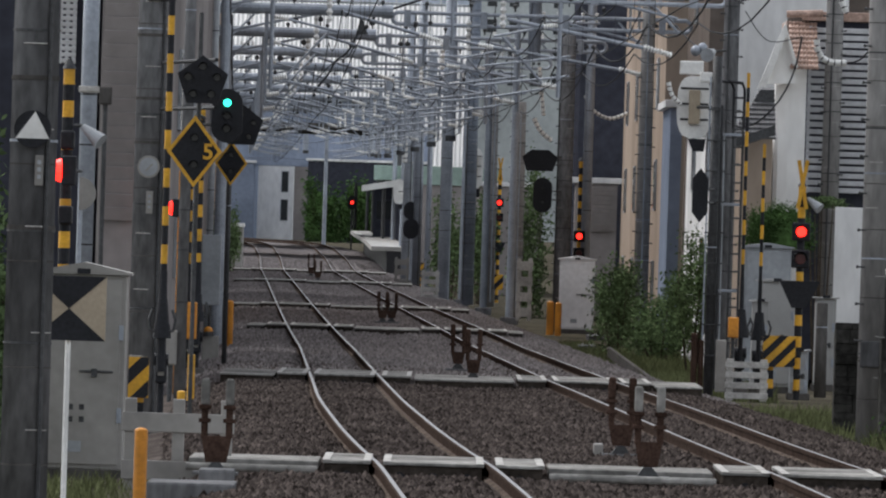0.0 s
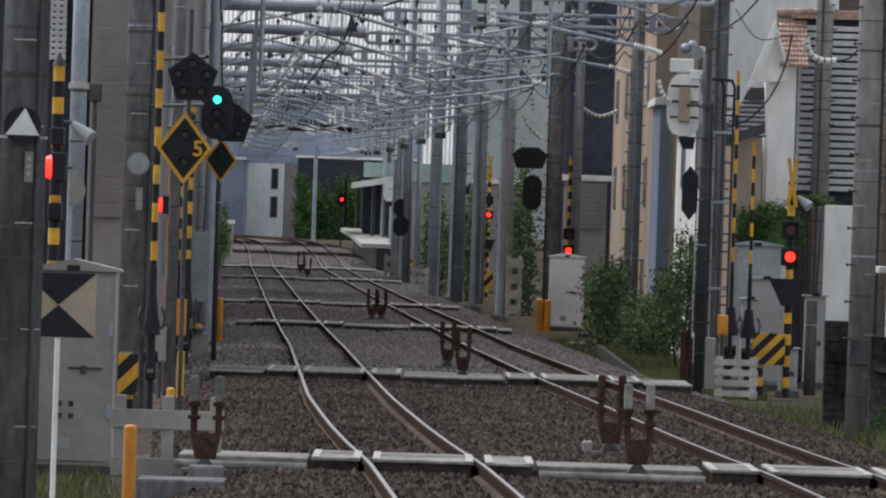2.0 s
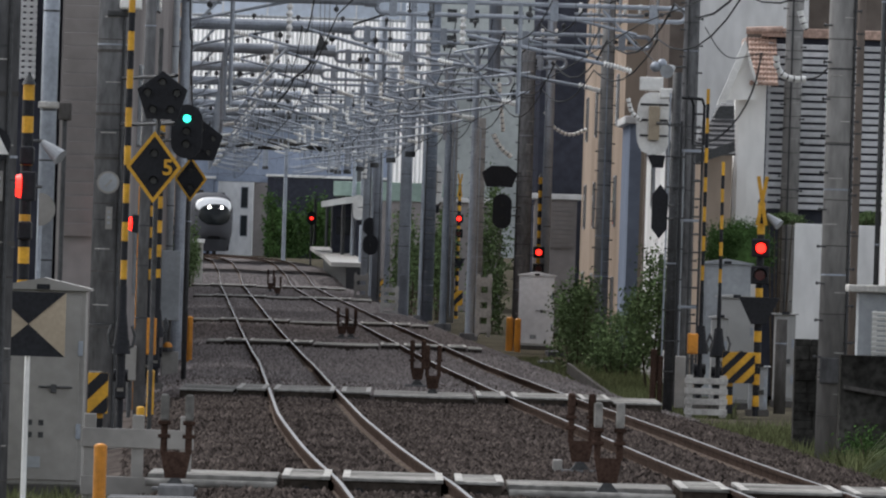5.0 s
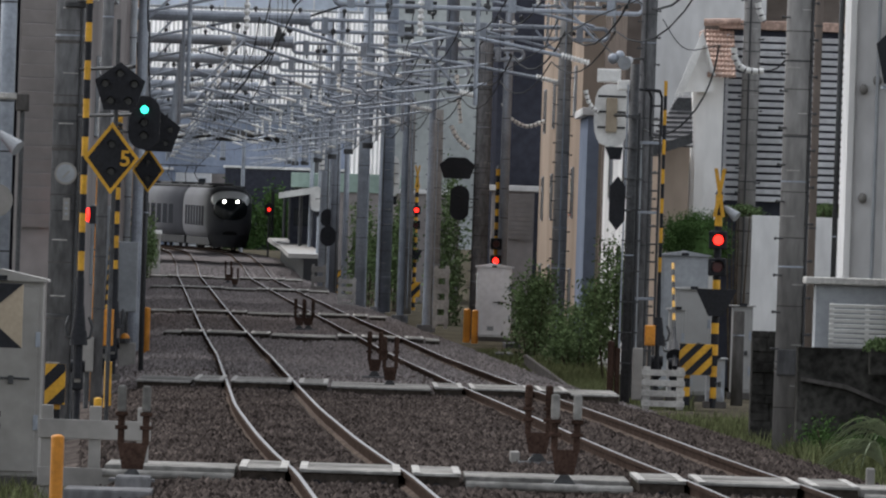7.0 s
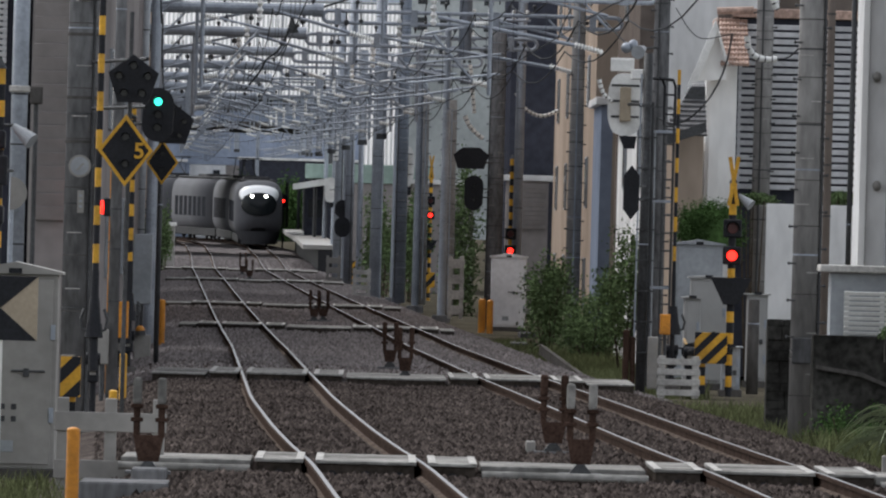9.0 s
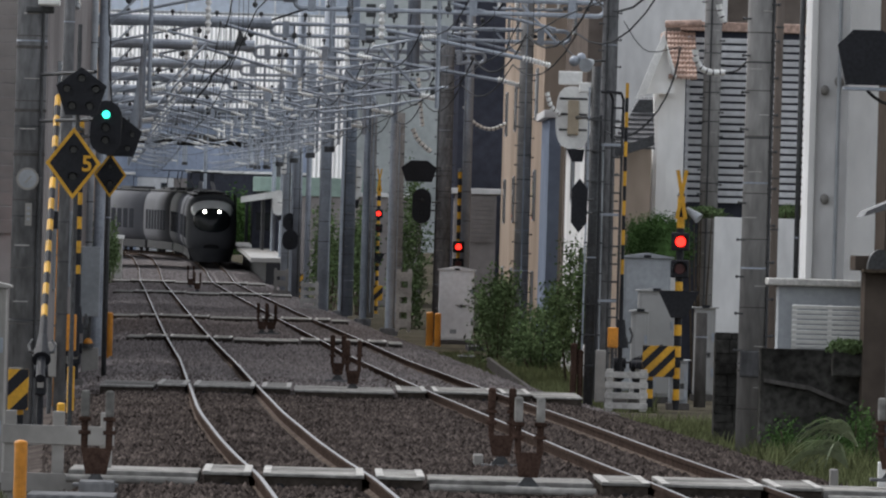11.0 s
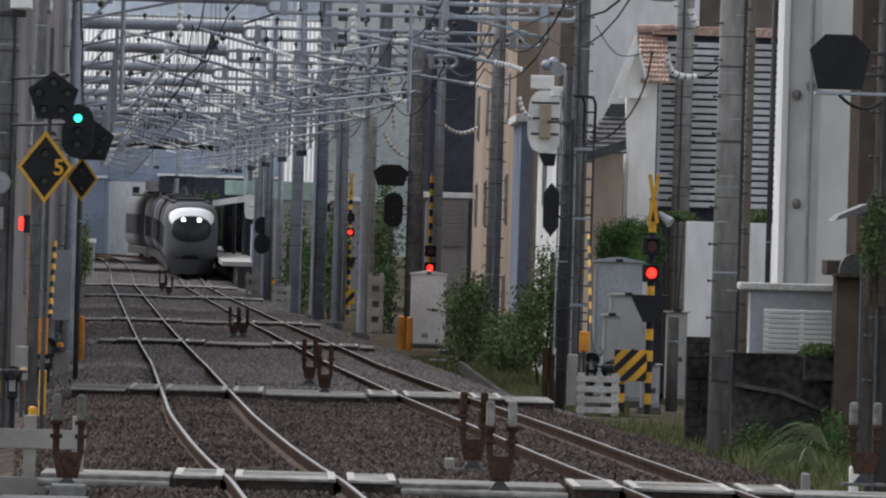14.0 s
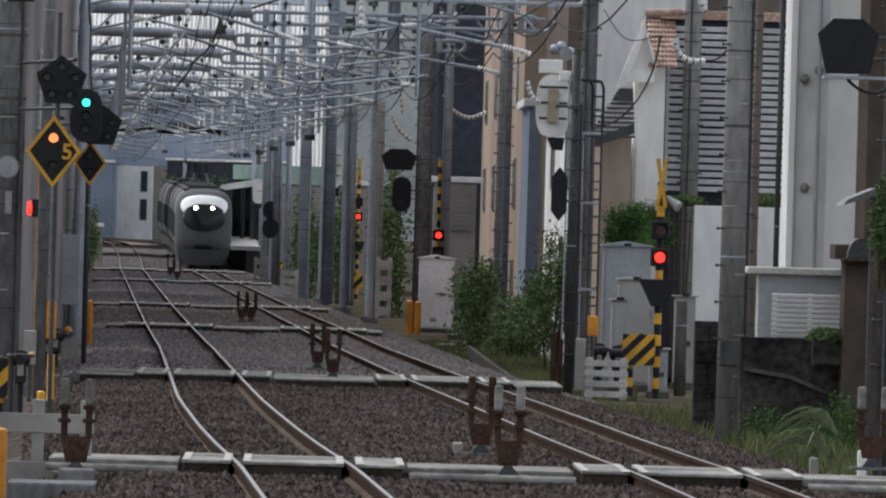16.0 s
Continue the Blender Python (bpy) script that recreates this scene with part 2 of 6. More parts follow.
# ---- ground: one sheet with the ballast bed in it ----
def ground():
    ys = [-300, 0, 40, *range(60, 300, 4), *range(300, 941, 10), 1100, 1500, 2500, 4500]
    lateral = [(-4000, "s", -0.6), (-300, "s", -0.6), (-30, "s", -0.55), (-8, "s", -0.5), (-3.4, "s", -0.5), (-2.3, "b", -0.27), (-1.7, "b", -0.16), (-0.75, "b", -0.15), (0.75, "b", -0.15), (1.5, "b", -0.17),
               (2.0, "b", -0.2), (2.6, "b", -0.17), (3.2, "b", -0.15), (4.7, "b", -0.15), (5.6, "b", -0.18), (6.4, "b", -0.34), (7.1, "s", -0.5), (11, "s", -0.5), (30, "s", -0.55), (300, "s", -0.6), (4000, "s", -0.6)]
    verts, faces, idx = [], [], []
    for y in ys:
        yy = min(max(y, 60), 940)
        for off, kind, z in lateral:
            verts.append((line_x(yy) + off, y, level(yy) + z + 0.03 * noise.noise(Vector((off * 0.9, y * 0.21, 0)))))
    n = len(lateral)
    for i in range(len(ys) - 1):
        for j in range(n - 1):
            faces.append((i * n + j, i * n + j + 1, (i + 1) * n + j + 1, (i + 1) * n + j))
            # beyond 184 m the bed takes the colour lightened for haze
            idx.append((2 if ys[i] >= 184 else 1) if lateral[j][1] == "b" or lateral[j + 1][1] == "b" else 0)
    me = bpy.data.meshes.new("ground")
    me.from_pydata(verts, [], faces)
    me.materials.append(SOIL)
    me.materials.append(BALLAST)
    me.materials.append(HAZED_BALLAST)
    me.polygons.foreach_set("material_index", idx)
    tagged(new("ground", me), "brown crushed stone track bed between soil verges", "ground", kind="structure")


ground()


def ballast_stones(seed, n, y0, y1, power, small, large, material, label):
    rng = np.random.default_rng(seed)
    y = y0 + (y1 - y0) * rng.random(n) ** power
    off = rng.uniform(-2.6, 6.6, n)
    keep = np.ones(n, bool)
    for c in (0.0, 3.95):
        for s in (-0.53, 0.53):
            keep &= np.abs(off - c - s) > 0.1
    y, off = y[keep], off[keep]
    fine = np.arange(60, 1041, 1.0)
    lx = np.interp(y, fine, [line_x(k) for k in fine])
    lz = np.interp(y, fine, [level(k) for k in fine])
    prof = np.interp(off, [-2.6, -2.3, -1.7, -0.75, 0.75, 1.5, 2.0, 2.6, 3.2, 4.7, 5.6, 6.4, 6.8], [-0.36, -0.27, -0.16, -0.15, -0.15, -0.17, -0.2, -0.17, -0.15, -0.15, -0.18, -0.34, -0.42])
    c = np.stack((lx + off, y, lz + prof + 0.008), 1)
    octa = np.array([(1, 0, 0), (0, 1, 0), (-1, 0, 0), (0, -1, 0), (0, 0, 1)], float)
    tri = np.array([(0, 1, 4), (1, 2, 4), (2, 3, 4), (3, 0, 4)])
    m = len(c)
    size = rng.uniform(small, large, (m, 1, 1)) * rng.uniform(0.6, 1.3, (m, 5, 3))
    a = rng.uniform(0, 6.28, m)
    ca, sa = np.cos(a)[:, None], np.sin(a)[:, None]
    v = octa[None] * size
    v = np.stack((v[..., 0] * ca - v[..., 1] * sa, v[..., 0] * sa + v[..., 1] * ca, v[..., 2]), -1) + c[:, None]
    f = (tri[None] + 5 * np.arange(m)[:, None, None]).reshape(-1, 3)
    me = bpy.data.meshes.new("ballast_stones")
    me.from_pydata(v.reshape(-1, 3).tolist(), [], f.tolist())
    me.materials.append(material)
    tagged(new("ballast_stones", me), label, "gravel", kind="stuff")


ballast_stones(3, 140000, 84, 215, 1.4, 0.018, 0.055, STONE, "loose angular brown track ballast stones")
ballast_stones(4, 90000, 186, 620, 1.3, 0.035, 0.075, HAZED_STONE, "far pale brown track ballast stones, lightened for haze")


# ---- rails ----
RAIL = [(-0.064, 0), (0.064, 0), (0.064, 0.012), (0.012, 0.03), (0.012, 0.105), (0.0335, 0.115), (0.0335, 0.15), (0.028, 0.153), (0.013, 0.154), (-0.013, 0.154), (-0.028, 0.153), (-0.0335, 0.15), (-0.0335, 0.115), (-0.012, 0.105), (-0.012, 0.03), (-0.064, 0.012)]


def rail(centre, side, parent):
    ys = [*np.arange(76, 330, 3.0), *np.arange(330, 1035, 8.0)]
    verts, faces, idx = [], [], []
    n = len(RAIL)
    for y in ys:
        x, z = centre(y) + side * 0.5665, level(y)
        verts += [(x + px, y, z - 0.153 + pz) for px, pz in RAIL]
    for i in range(len(ys) - 1):
        for j in range(n):
            k = (j + 1) % n
            faces.append((i * n + j, i * n + k, (i + 1) * n + k, (i + 1) * n + j))
            idx.append(0 if j in (7, 8) else 2 if j in (1, 2, 14, 15) else 1)
    me = bpy.data.meshes.new("rail")
    me.from_pydata(verts, [], faces)
    me.materials.append(RAIL_TOP)
    me.materials.append(RUST)
    me.materials.append(RAIL_FOOT)
    me.polygons.foreach_set("material_index", idx)
    ob = new("rail", me)
    ob.parent = parent


for centre in (line_x, right_x):
    tr = thing("railway_track", "narrow gauge steel rails with polished heads and rusty sides", "railway track", "running lines", "structure")
    rail(centre, -1, tr)
    rail(centre, 1, tr)


# ---- level crossing decks ----
def crossing_deck(y, depth, left, right, group="crossing decks"):
    d = thing("crossing_deck", "worn pale crossing deck with dark timber edge laid between rails", "level crossing", group, "structure")
    z = level(y)
    lx, rx = line_x(y), right_x(y)
    spans = [(lx - left, lx - 1.15, 0), (lx - 1.1, lx - 0.62, 1), (lx - 0.5, lx + 0.5, 1), (lx + 0.62, lx + 1.1, 1), (lx + 1.15, rx - 1.15, 0), (rx - 1.1, rx - 0.62, 1), (rx - 0.5, rx + 0.5, 1), (rx + 0.62, rx + 1.1, 1), (rx + 1.15, rx + right, 0)]
    for a, b, timber in spans:
        if not timber and y < 150:
            part("cable_trough", add_box(fresh(), a, b, y + depth * 0.35, y + depth, z - 0.12, z - 0.035, 0.012), DECK, d)
            part("cable_pipe", add_rod(fresh(), (a, y + 0.1, z - 0.1), (b, y + 0.1, z - 0.1), 0.04, seg=10), DECK, d, "pale cable pipe")
            continue
        top = z + 0.005 if timber else z - 0.03
        part("deck_panel", add_box(fresh(), a, b, y, y + depth, top - 0.03, top, 0.008), DECK, d)
        part("deck_beam", add_box(fresh(), a + 0.02, b - 0.02, y + 0.03, y + depth - 0.03, top - 0.17, top - 0.032), DECK_SIDE, d)
        n = max(1, round((b - a) / 0.36)) if timber else 0
        for k in range(n):
            x = a + (b - a) * (k + 0.5) / n
            part("drain_hole", add_rod(fresh(), (x, y + 0.029, top - 0.15), (x, y + 0.022, top - 0.15), 0.055, seg=12), BLACK, d)
        for e in ((a, a + 0.075), (b - 0.075, b)) if timber else ():
            part("painted_edge", add_box(fresh(), e[0], e[1], y - 0.004, y + depth * 0.98, top + 0.003, top + 0.008), WORN_WHITE, d, "worn white painted edge")
    return d


crossing_deck(111.5, 3.6, 2.45, 4.5)
crossing_deck(185.0, 6.0, 2.05, 1.95)
crossing_deck(287.0, 6.0, 1.6, 1.5)
crossing_deck(361.0, 7.0, 2.0, 1.7)
crossing_deck(487.0, 10.0, 2.0, 2.0)
crossing_deck(560.0, 10.0, 2.0, 2.0)


# ---- poles ----
def pole(name, label, x, y, base, top, r0, r1, material=CONCRETE, bolts=True, bands=(), group="line poles", category="pole"):
    p = thing(name, label, category, group, at=(x, y, base))
    h = top - base
    bm = add_rod(fresh(), (0, 0, 0), (0, 0, h), r0, r1, 18)
    shaft = part("shaft", bm, material, p)
    for poly in shaft.data.polygons:
        poly.use_smooth = abs(poly.normal.z) < 0.5
    if bolts:
        z, k = 1.6, 0
        while z < h - 0.3:
            r = r0 + (r1 - r0) * z / h
            for s in (-1, 1):
                bm = add_rod(fresh(), (s * r * 0.75, -r * 0.7, z + 0.1 * s), (s * (r + 0.05), -r * 0.7, z + 0.1 * s), 0.013, seg=6)
                add_ball(bm, (s * (r + 0.05), -r * 0.7, z + 0.1 * s), 0.024, seg=6)
                part("step_bolt", bm, DARK_STEEL, p)
            z, k = z + 0.5, k + 1
    rnd = random.Random(int(y * 7))
    if r0 > 0.17 and material is not STEEL:
        own = random.Random(int(y * 11))
        z = 0.7
        while z < h - 0.5:
            r = r0 + (r1 - r0) * z / h
            part("cast_joint", add_rod(fresh(), (0, 0, z), (0, 0, z + 0.014), r + 0.003, seg=18), DARK_CONCRETE, p)
            a = own.uniform(-2.2, -0.9)
            arc = [(math.cos(a + q) * (r + 0.004), math.sin(a + q) * (r + 0.004), z + 0.3) for q in np.linspace(-0.5, 0.5, 7)]
            part("strap", add_path(fresh(), arc, 0.006, 5), WORN_WHITE, p, "short pale strap")
            z += own.uniform(0.55, 0.95)
    z = 1.2 + rnd.random()
    while z < h - 0.4:
        r = r0 + (r1 - r0) * z / h
        part("clamp", add_rod(fresh(), (0, 0, z), (0, 0, z + 0.022), r + 0.007, seg=18), STEEL if rnd.random() < 0.2 else DARK_STEEL, p)
        z += rnd.uniform(0.5, 1.5)
    if r0 > 0.13:
        a = rnd.uniform(-2.6, -0.5)
        ca, sa = math.cos(a), math.sin(a)
        part("conduit", add_rod(fresh(), (ca * (r0 + 0.02), sa * (r0 + 0.02), 0.2), (ca * (r1 + 0.02), sa * (r1 + 0.02), h - 0.3), 0.02, seg=6), DARK_STEEL if x < 0 or rnd.random() < 0.5 else STEEL, p)
    for zb in bands:
        r = r0 + (r1 - r0) * (zb - base) / h
        part("band", add_rod(fresh(), (0, 0, zb - base - 0.02), (0, 0, zb - base + 0.02), r + 0.008, seg=18), DARK_CONCRETE, p)
    return p


CONC = "weathered grey concrete line pole with step bolts"
pole("concrete_pole", "weathered grey concrete pole with round triangle sign", -3.47, 95, -0.45, 9, 0.205, 0.185, CONCRETE, False, (3.514, 2.253))
pole("concrete_pole", "stained grey concrete pole carrying line signals", -3.879, 148, -0.45, 10, 0.205, 0.2, CONCRETE, False, (4.761, 3.93, 3.352))
pole("concrete_pole", CONC, 5.875, 153, -0.5, 10, 0.2, 0.175, PALE_CONCRETE, True, (0.726,))
pole("concrete_pole", CONC, 8.028, 235, -0.5, 12, 0.2, 0.17, PALE_CONCRETE, True)
pole("concrete_pole", CONC, 5.179, 293, -0.6, 12, 0.2, 0.16, PALE_CONCRETE, True)
pole("concrete_pole", CONC, 3.5, 329.5, -0.6, 8.3, 0.25, 0.22, CONCRETE, True)
pole("concrete_pole", CONC, 2.408, 372, -0.6, 6.554, 0.26, 0.22, PALE_CONCRETE, True)
drop = thing("drop_post", "thick blue grey steel drop post clamped on the portal beam", "post")
part("post", add_rod(fresh(), (2.5, 329.5, 7.35), (2.5, 329.5, 11.5), 0.19, seg=16), SLEEVE, drop)
part("collar", add_rod(fresh(), (2.5, 329.5, 7.28), (2.5, 329.5, 7.349), 0.22, seg=16), DARK_STEEL, drop)
pole("concrete_pole", CONC, 1.754, 425, -0.6, 7.544, 0.25, 0.2, PALE_CONCRETE, True)
pole("steel_pole", "thick blue grey steel pole beside the line", 0.99, 432, -0.6, 13, 0.25, 0.22, SLEEVE, False)
pole("steel_pole", "blue grey steel catenary pole with insulated arms", 0.071, 440, -0.6, 13, 0.24, 0.22, STEEL, False)
pole("steel_pole", "dark steel signal mast with a side ladder", 4.831, 202, -0.5, 5.573, 0.09, 0.085, DARK_STEEL, False, group="signal masts")
pole("concrete_pole", "slim grey pole with bracket lamp and boxes", 5.256, 210, -0.5, 9.5, 0.16, 0.14, CONCRETE, True)
pole("steel_pole", "tall galvanised steel pole beside the line", 4.24, 335, -0.6, 12, 0.14, 0.13, STEEL, False)
pole("steel_pole", "slim galvanised pole with clamped conduit", -4.763, 150, -0.5, 9, 0.11, 0.11, STEEL, False)
pole("steel_pole", "slim galvanised pole with clamped conduit", -5.329, 190, -0.5, 10, 0.12, 0.12, GREY_PAINT, False)
pole("steel_pole", "slim weathered steel pole in front of hedge", -3.948, 172, -0.5, 9, 0.09, 0.08, CONCRETE, False)
pole("steel_pole", "slim weathered steel pole in front of hedge", -5.167, 250, -0.5, 11, 0.08, 0.07, GREY_PAINT, False)
pole("steel_pole", "slim weathered steel pole in front of hedge", -5.89, 300, -0.5, 12, 0.11, 0.1, GREY_PAINT, False)
pole("steel_pole", "slim galvanised pole near the platform end", -1.188, 520, -0.5, 13, 0.2, 0.2, STEEL, False)
pole("steel_pole", "slim galvanised pole near the platform end", -1.832, 560, -0.5, 13, 0.22, 0.2, STEEL, False)


# ---- catenary portals and wires ----
def insulator(bm, a, b, r, n=6):
    """A ribbed insulator turned in one piece."""
    a, b = Vector(a), Vector(b)
    turn = (b - a).to_track_quat("Z", "Y").to_matrix()
    length, rows = (b - a).length, []
    for k in range(2 * n + 1):
        rr = r * (0.42 if k % 2 == 0 else 1.0)
        rows.append([bm.verts.new(a + turn @ Vector((rr * math.cos(t), rr * math.sin(t), length * k / (2 * n)))) for t in np.linspace(0, 2 * math.pi, 8, endpoint=False)])
    for p, q in zip(rows, rows[1:]):
        for j in range(8):
            bm.faces.new((p[j], p[(j + 1) % 8], q[(j + 1) % 8], q[j]))
    bm.faces.new(rows[0][::-1])
    bm.faces.new(rows[-1])
    return bm


def portal(y, top=8.15):
    p = thing("catenary_portal", "grey steel portal with pipe beam holding overhead wires", "catenary portal", "catenary portals")
    lx, rx, z0 = line_x(y), right_x(y), level(y)
    xa, xb = lx - 2.35, rx + 3.1
    top = top + z0
    shared = y < 340
    if shared:
        xb = 5.179 if y < 300 else 3.5
    for x in ((xa,) if shared else (xa, xb)):
        part("column", add_rod(fresh(), (x, y, z0 - 0.5), (x, y, top + 0.9), 0.13, 0.11, 12), STEEL, p)
        part("base_block", add_box(fresh(), x - 0.3, x + 0.3, y - 0.3, y + 0.3, z0 - 0.6, z0 - 0.25, 0.03), CONCRETE, p)
    split = lx + 2.0
    part("beam", add_rod(fresh(), (xa - 0.4, y, top), (split - 0.1, y, top), 0.15, seg=12), STEEL, p)
    part("coupling", add_rod(fresh(), (split - 0.3, y, top), (split - 0.02, y, top), 0.18, seg=12), STEEL, p)
    # the far half is a long closed loop of two pipes with round ends
    turn = np.linspace(0, math.pi, 9)
    loop = [Vector((xb + 0.95 + 0.15 * math.sin(a), y, top - 0.15 + 0.15 * math.cos(a))) for a in turn]
    loop += [Vector((split + 0.12 - 0.15 * math.sin(a), y, top - 0.15 - 0.15 * math.cos(a))) for a in turn]
    part("loop_beam", add_path(fresh(), loop + loop[:1], 0.055, 8), STEEL, p)
    for f in (0.0, 0.3, 0.62, 1.0):
        x = split + 0.35 + (xb - split) * f
        part("loop_spacer", add_box(fresh(), x - 0.09, x + 0.09, y - 0.08, y + 0.08, top - 0.37, top + 0.07, 0.01), STEEL, p)
    for k in range(4):
        x = xb + 0.2 + 0.17 * k
        part("eye_bolt", add_ball(fresh(), (x, y - 0.02, top - 0.15), 0.055, seg=8), DARK_STEEL, p)
    part("pull_off_arm", add_rod(fresh(), (xb - 0.5, y, top - 1.35), (rx + 0.1, y, top - 0.75), 0.045, seg=8), STEEL, p)
    part("insulator", insulator(fresh(), (xb - 0.1, y, top - 1.45), (xb - 0.75, y, top - 1.29), 0.075, 9), PORCELAIN, p)
    part("pull_off_arm", add_rod(fresh(), (lx + 2.2, y, top - 1.2), (lx + 0.3, y, top - 0.7), 0.04, seg=8), STEEL, p)
    part("insulator", insulator(fresh(), (lx + 2.55, y, top - 1.3), (lx + 2.05, y, top - 1.16), 0.07, 8), PORCELAIN, p)
    if y > 400:
        part("drop_post", add_rod(fresh(), (rx + 1.75, y, top + 1.2), (rx + 1.75, y, top - 2.3), 0.16, seg=12), STEEL, p)
        part("post_cap", add_rod(fresh(), (rx + 1.75, y, top - 2.3), (rx + 1.75, y, top - 2.5), 0.19, seg=12), DARK_STEEL, p, "dark post foot")
    part("stay_beam", add_rod(fresh(), (xa, y, top - 0.62), (xa + 2.4, y, top - 0.1), 0.035, seg=8), STEEL, p)
    part("stay_beam", add_rod(fresh(), (xb, y, top - 0.62), (xb - 2.4, y, top - 0.1), 0.035, seg=8), STEEL, p)
    for x in np.arange(xa + 0.6, xb, 1.15):
        bm = add_rod(fresh(), (x, y, top + 0.1), (x, y, top + 0.2), 0.03, seg=6)
        add_ball(bm, (x, y, top + 0.24), 0.06, seg=8)
        part("pin_insulator", bm, DARK_STEEL, p)
    rnd = random.Random(int(y))
    for j in range(7):
        x = rnd.uniform(xa + 0.3, xb - 0.2)
        bm = add_rod(fresh(), (x, y, top), (x, y, top - rnd.uniform(0.25, 0.5)), 0.02, seg=6)
        add_ball(bm, (x, y, top - rnd.uniform(0.22, 0.32)), rnd.uniform(0.06, 0.09), seg=8)
        part("cable_clamp", bm, DARK_STEEL, p, "dark cable clamp under the beam")
    for cx, s in ((lx, 1), (rx, -1)):
        hx = cx - s * 1.3
        part("hanger", add_rod(fresh(), (hx, y, top), (hx, y, top - 2.5), 0.05, seg=8), STEEL, p)
        bm = add_rod(fresh(), (hx + s * 0.35, y, top - 0.9), (cx + s * 0.2, y, top - 1.15), 0.03, seg=6)
        add_rod(bm, (hx + s * 0.35, y, top - 2.2), (cx, y, top - 1.15), 0.03, seg=6)
        add_rod(bm, (hx + s * 0.3, y, top - 2.3), (cx + s * 0.35, y, top - 2.55), 0.025, seg=6)
        part("cantilever", bm, STEEL, p)
        part("insulator", insulator(fresh(), (hx + s * 0.05, y, top - 0.85), (hx + s * 0.38, y, top - 0.9), 0.07), PORCELAIN, p)
        part("insulator", insulator(fresh(), (hx + s * 0.05, y, top - 2.25), (hx + s * 0.38, y, top - 2.2), 0.07), PORCELAIN, p)
        bm = insulator(fresh(), (cx, y, top - 0.15), (cx, y, top - 0.95), 0.08, 5)
        part("insulator", bm, PORCELAIN, p)
        if cx == lx and y < 480:
            continue
        # steady arms, drop brackets and a second registration pipe
        for dz, reach in ((-1.55, 0.9), (-2.0, 1.25)):
            part("steady_arm", add_rod(fresh(), (hx - s * 0.25, y + 0.1, top + dz), (cx + s * reach * 0.5, y - 0.1, top + dz - 0.28), 0.028, seg=6), STEEL, p)
        part("drop_bracket", add_rod(fresh(), (cx + s * 1.15, y, top), (cx + s * 1.15, y, top - 1.35), 0.04, seg=6), STEEL, p)
        part("cross_pipe", add_rod(fresh(), (cx + s * 1.15, y, top - 1.25), (cx - s * 0.5, y, top - 1.5), 0.03, seg=6), STEEL, p)
        part("insulator", insulator(fresh(), (cx + s * 0.55, y, top - 1.34), (cx + s * 0.2, y, top - 1.4), 0.065), PORCELAIN, p)
    for x, s in ((xa, -1), (xb, 1)):
        part("feeder_arm", add_rod(fresh(), (x - s * 0.9, y, top + 0.55), (x + s * 0.9, y, top + 0.55), 0.04, seg=6), STEEL, p)
        for k in (-0.75, -0.3, 0.4, 0.8):
            part("insulator", insulator(fresh(), (x + k, y, top + 0.58), (x + k, y, top + 0.85), 0.06, 4), PORCELAIN, p)
        part("brace", add_rod(fresh(), (x, y, top - 0.9), (x - s * 0.8, y, top - 0.08), 0.03, seg=6), STEEL, p)
    return p


PORTALS = [y for y in (256.5 + 36.5 * k for k in range(18)) if not 632 < y < 720]
for y in PORTALS:
    portal(y)


def wires():
    stops = [60, 110, 147, 183.5, 220] + PORTALS
    for centre in (line_x, right_x):
        for name, dz, sag, r in (("messenger_wire", 6.75, 0.45, 0.011), ("contact_wire", 5.3, 0.0, 0.009)):
            line = [(centre(stops[0]), stops[0], level(stops[0]) + dz)]
            for a, b in zip(stops, stops[1:]):
                line += sagging((centre(a), a, level(a) + dz), (centre(b), b, level(b) + dz), sag, 6)[1:]
            bm = add_path(fresh(), line, r)
            tagged(part(name, bm, WIRE), "thin dark overhead traction wire above the track", "overhead wire", "traction wires")
        bm = fresh()
        for a, b in zip(stops, stops[1:]):
            for k in range(1, 4):
                y = a + (b - a) * k / 4
                zt = level(y) + 6.75 - 0.45 * 4 * (k / 4) * (1 - k / 4)
                add_rod(bm, (centre(y), y, level(y) + 5.3), (centre(y), y, zt), 0.004, seg=4, caps=False)
        tagged(part("droppers", bm, WIRE), "thin droppers between the overhead wires", "overhead wire", kind="stuff")
    for off, dz, sag, r in ((-2.6, 8.3, 0.5, 0.02), (-2.2, 7.3, 0.5, 0.016), (2.9, 8.4, 0.5, 0.02), (3.3, 7.4, 0.6, 0.022), (3.0, 6.7, 0.5, 0.016)):
        f = line_x if off < 0 else right_x
        near = [q for q in stops if q < 630]
        line = [(f(near[0]) + off, near[0], level(near[0]) + dz)]
        for a, b in zip(near, near[1:]):
            line += sagging((f(a) + off, a, level(a) + dz), (f(b) + off, b, level(b) + dz), sag, 6)[1:]
        bm = add_path(fresh(), line, r)
        tagged(part("feeder_cable", bm, WIRE), "dark sagging feeder cable along the poles", "overhead wire", "feeder cables")


wires()

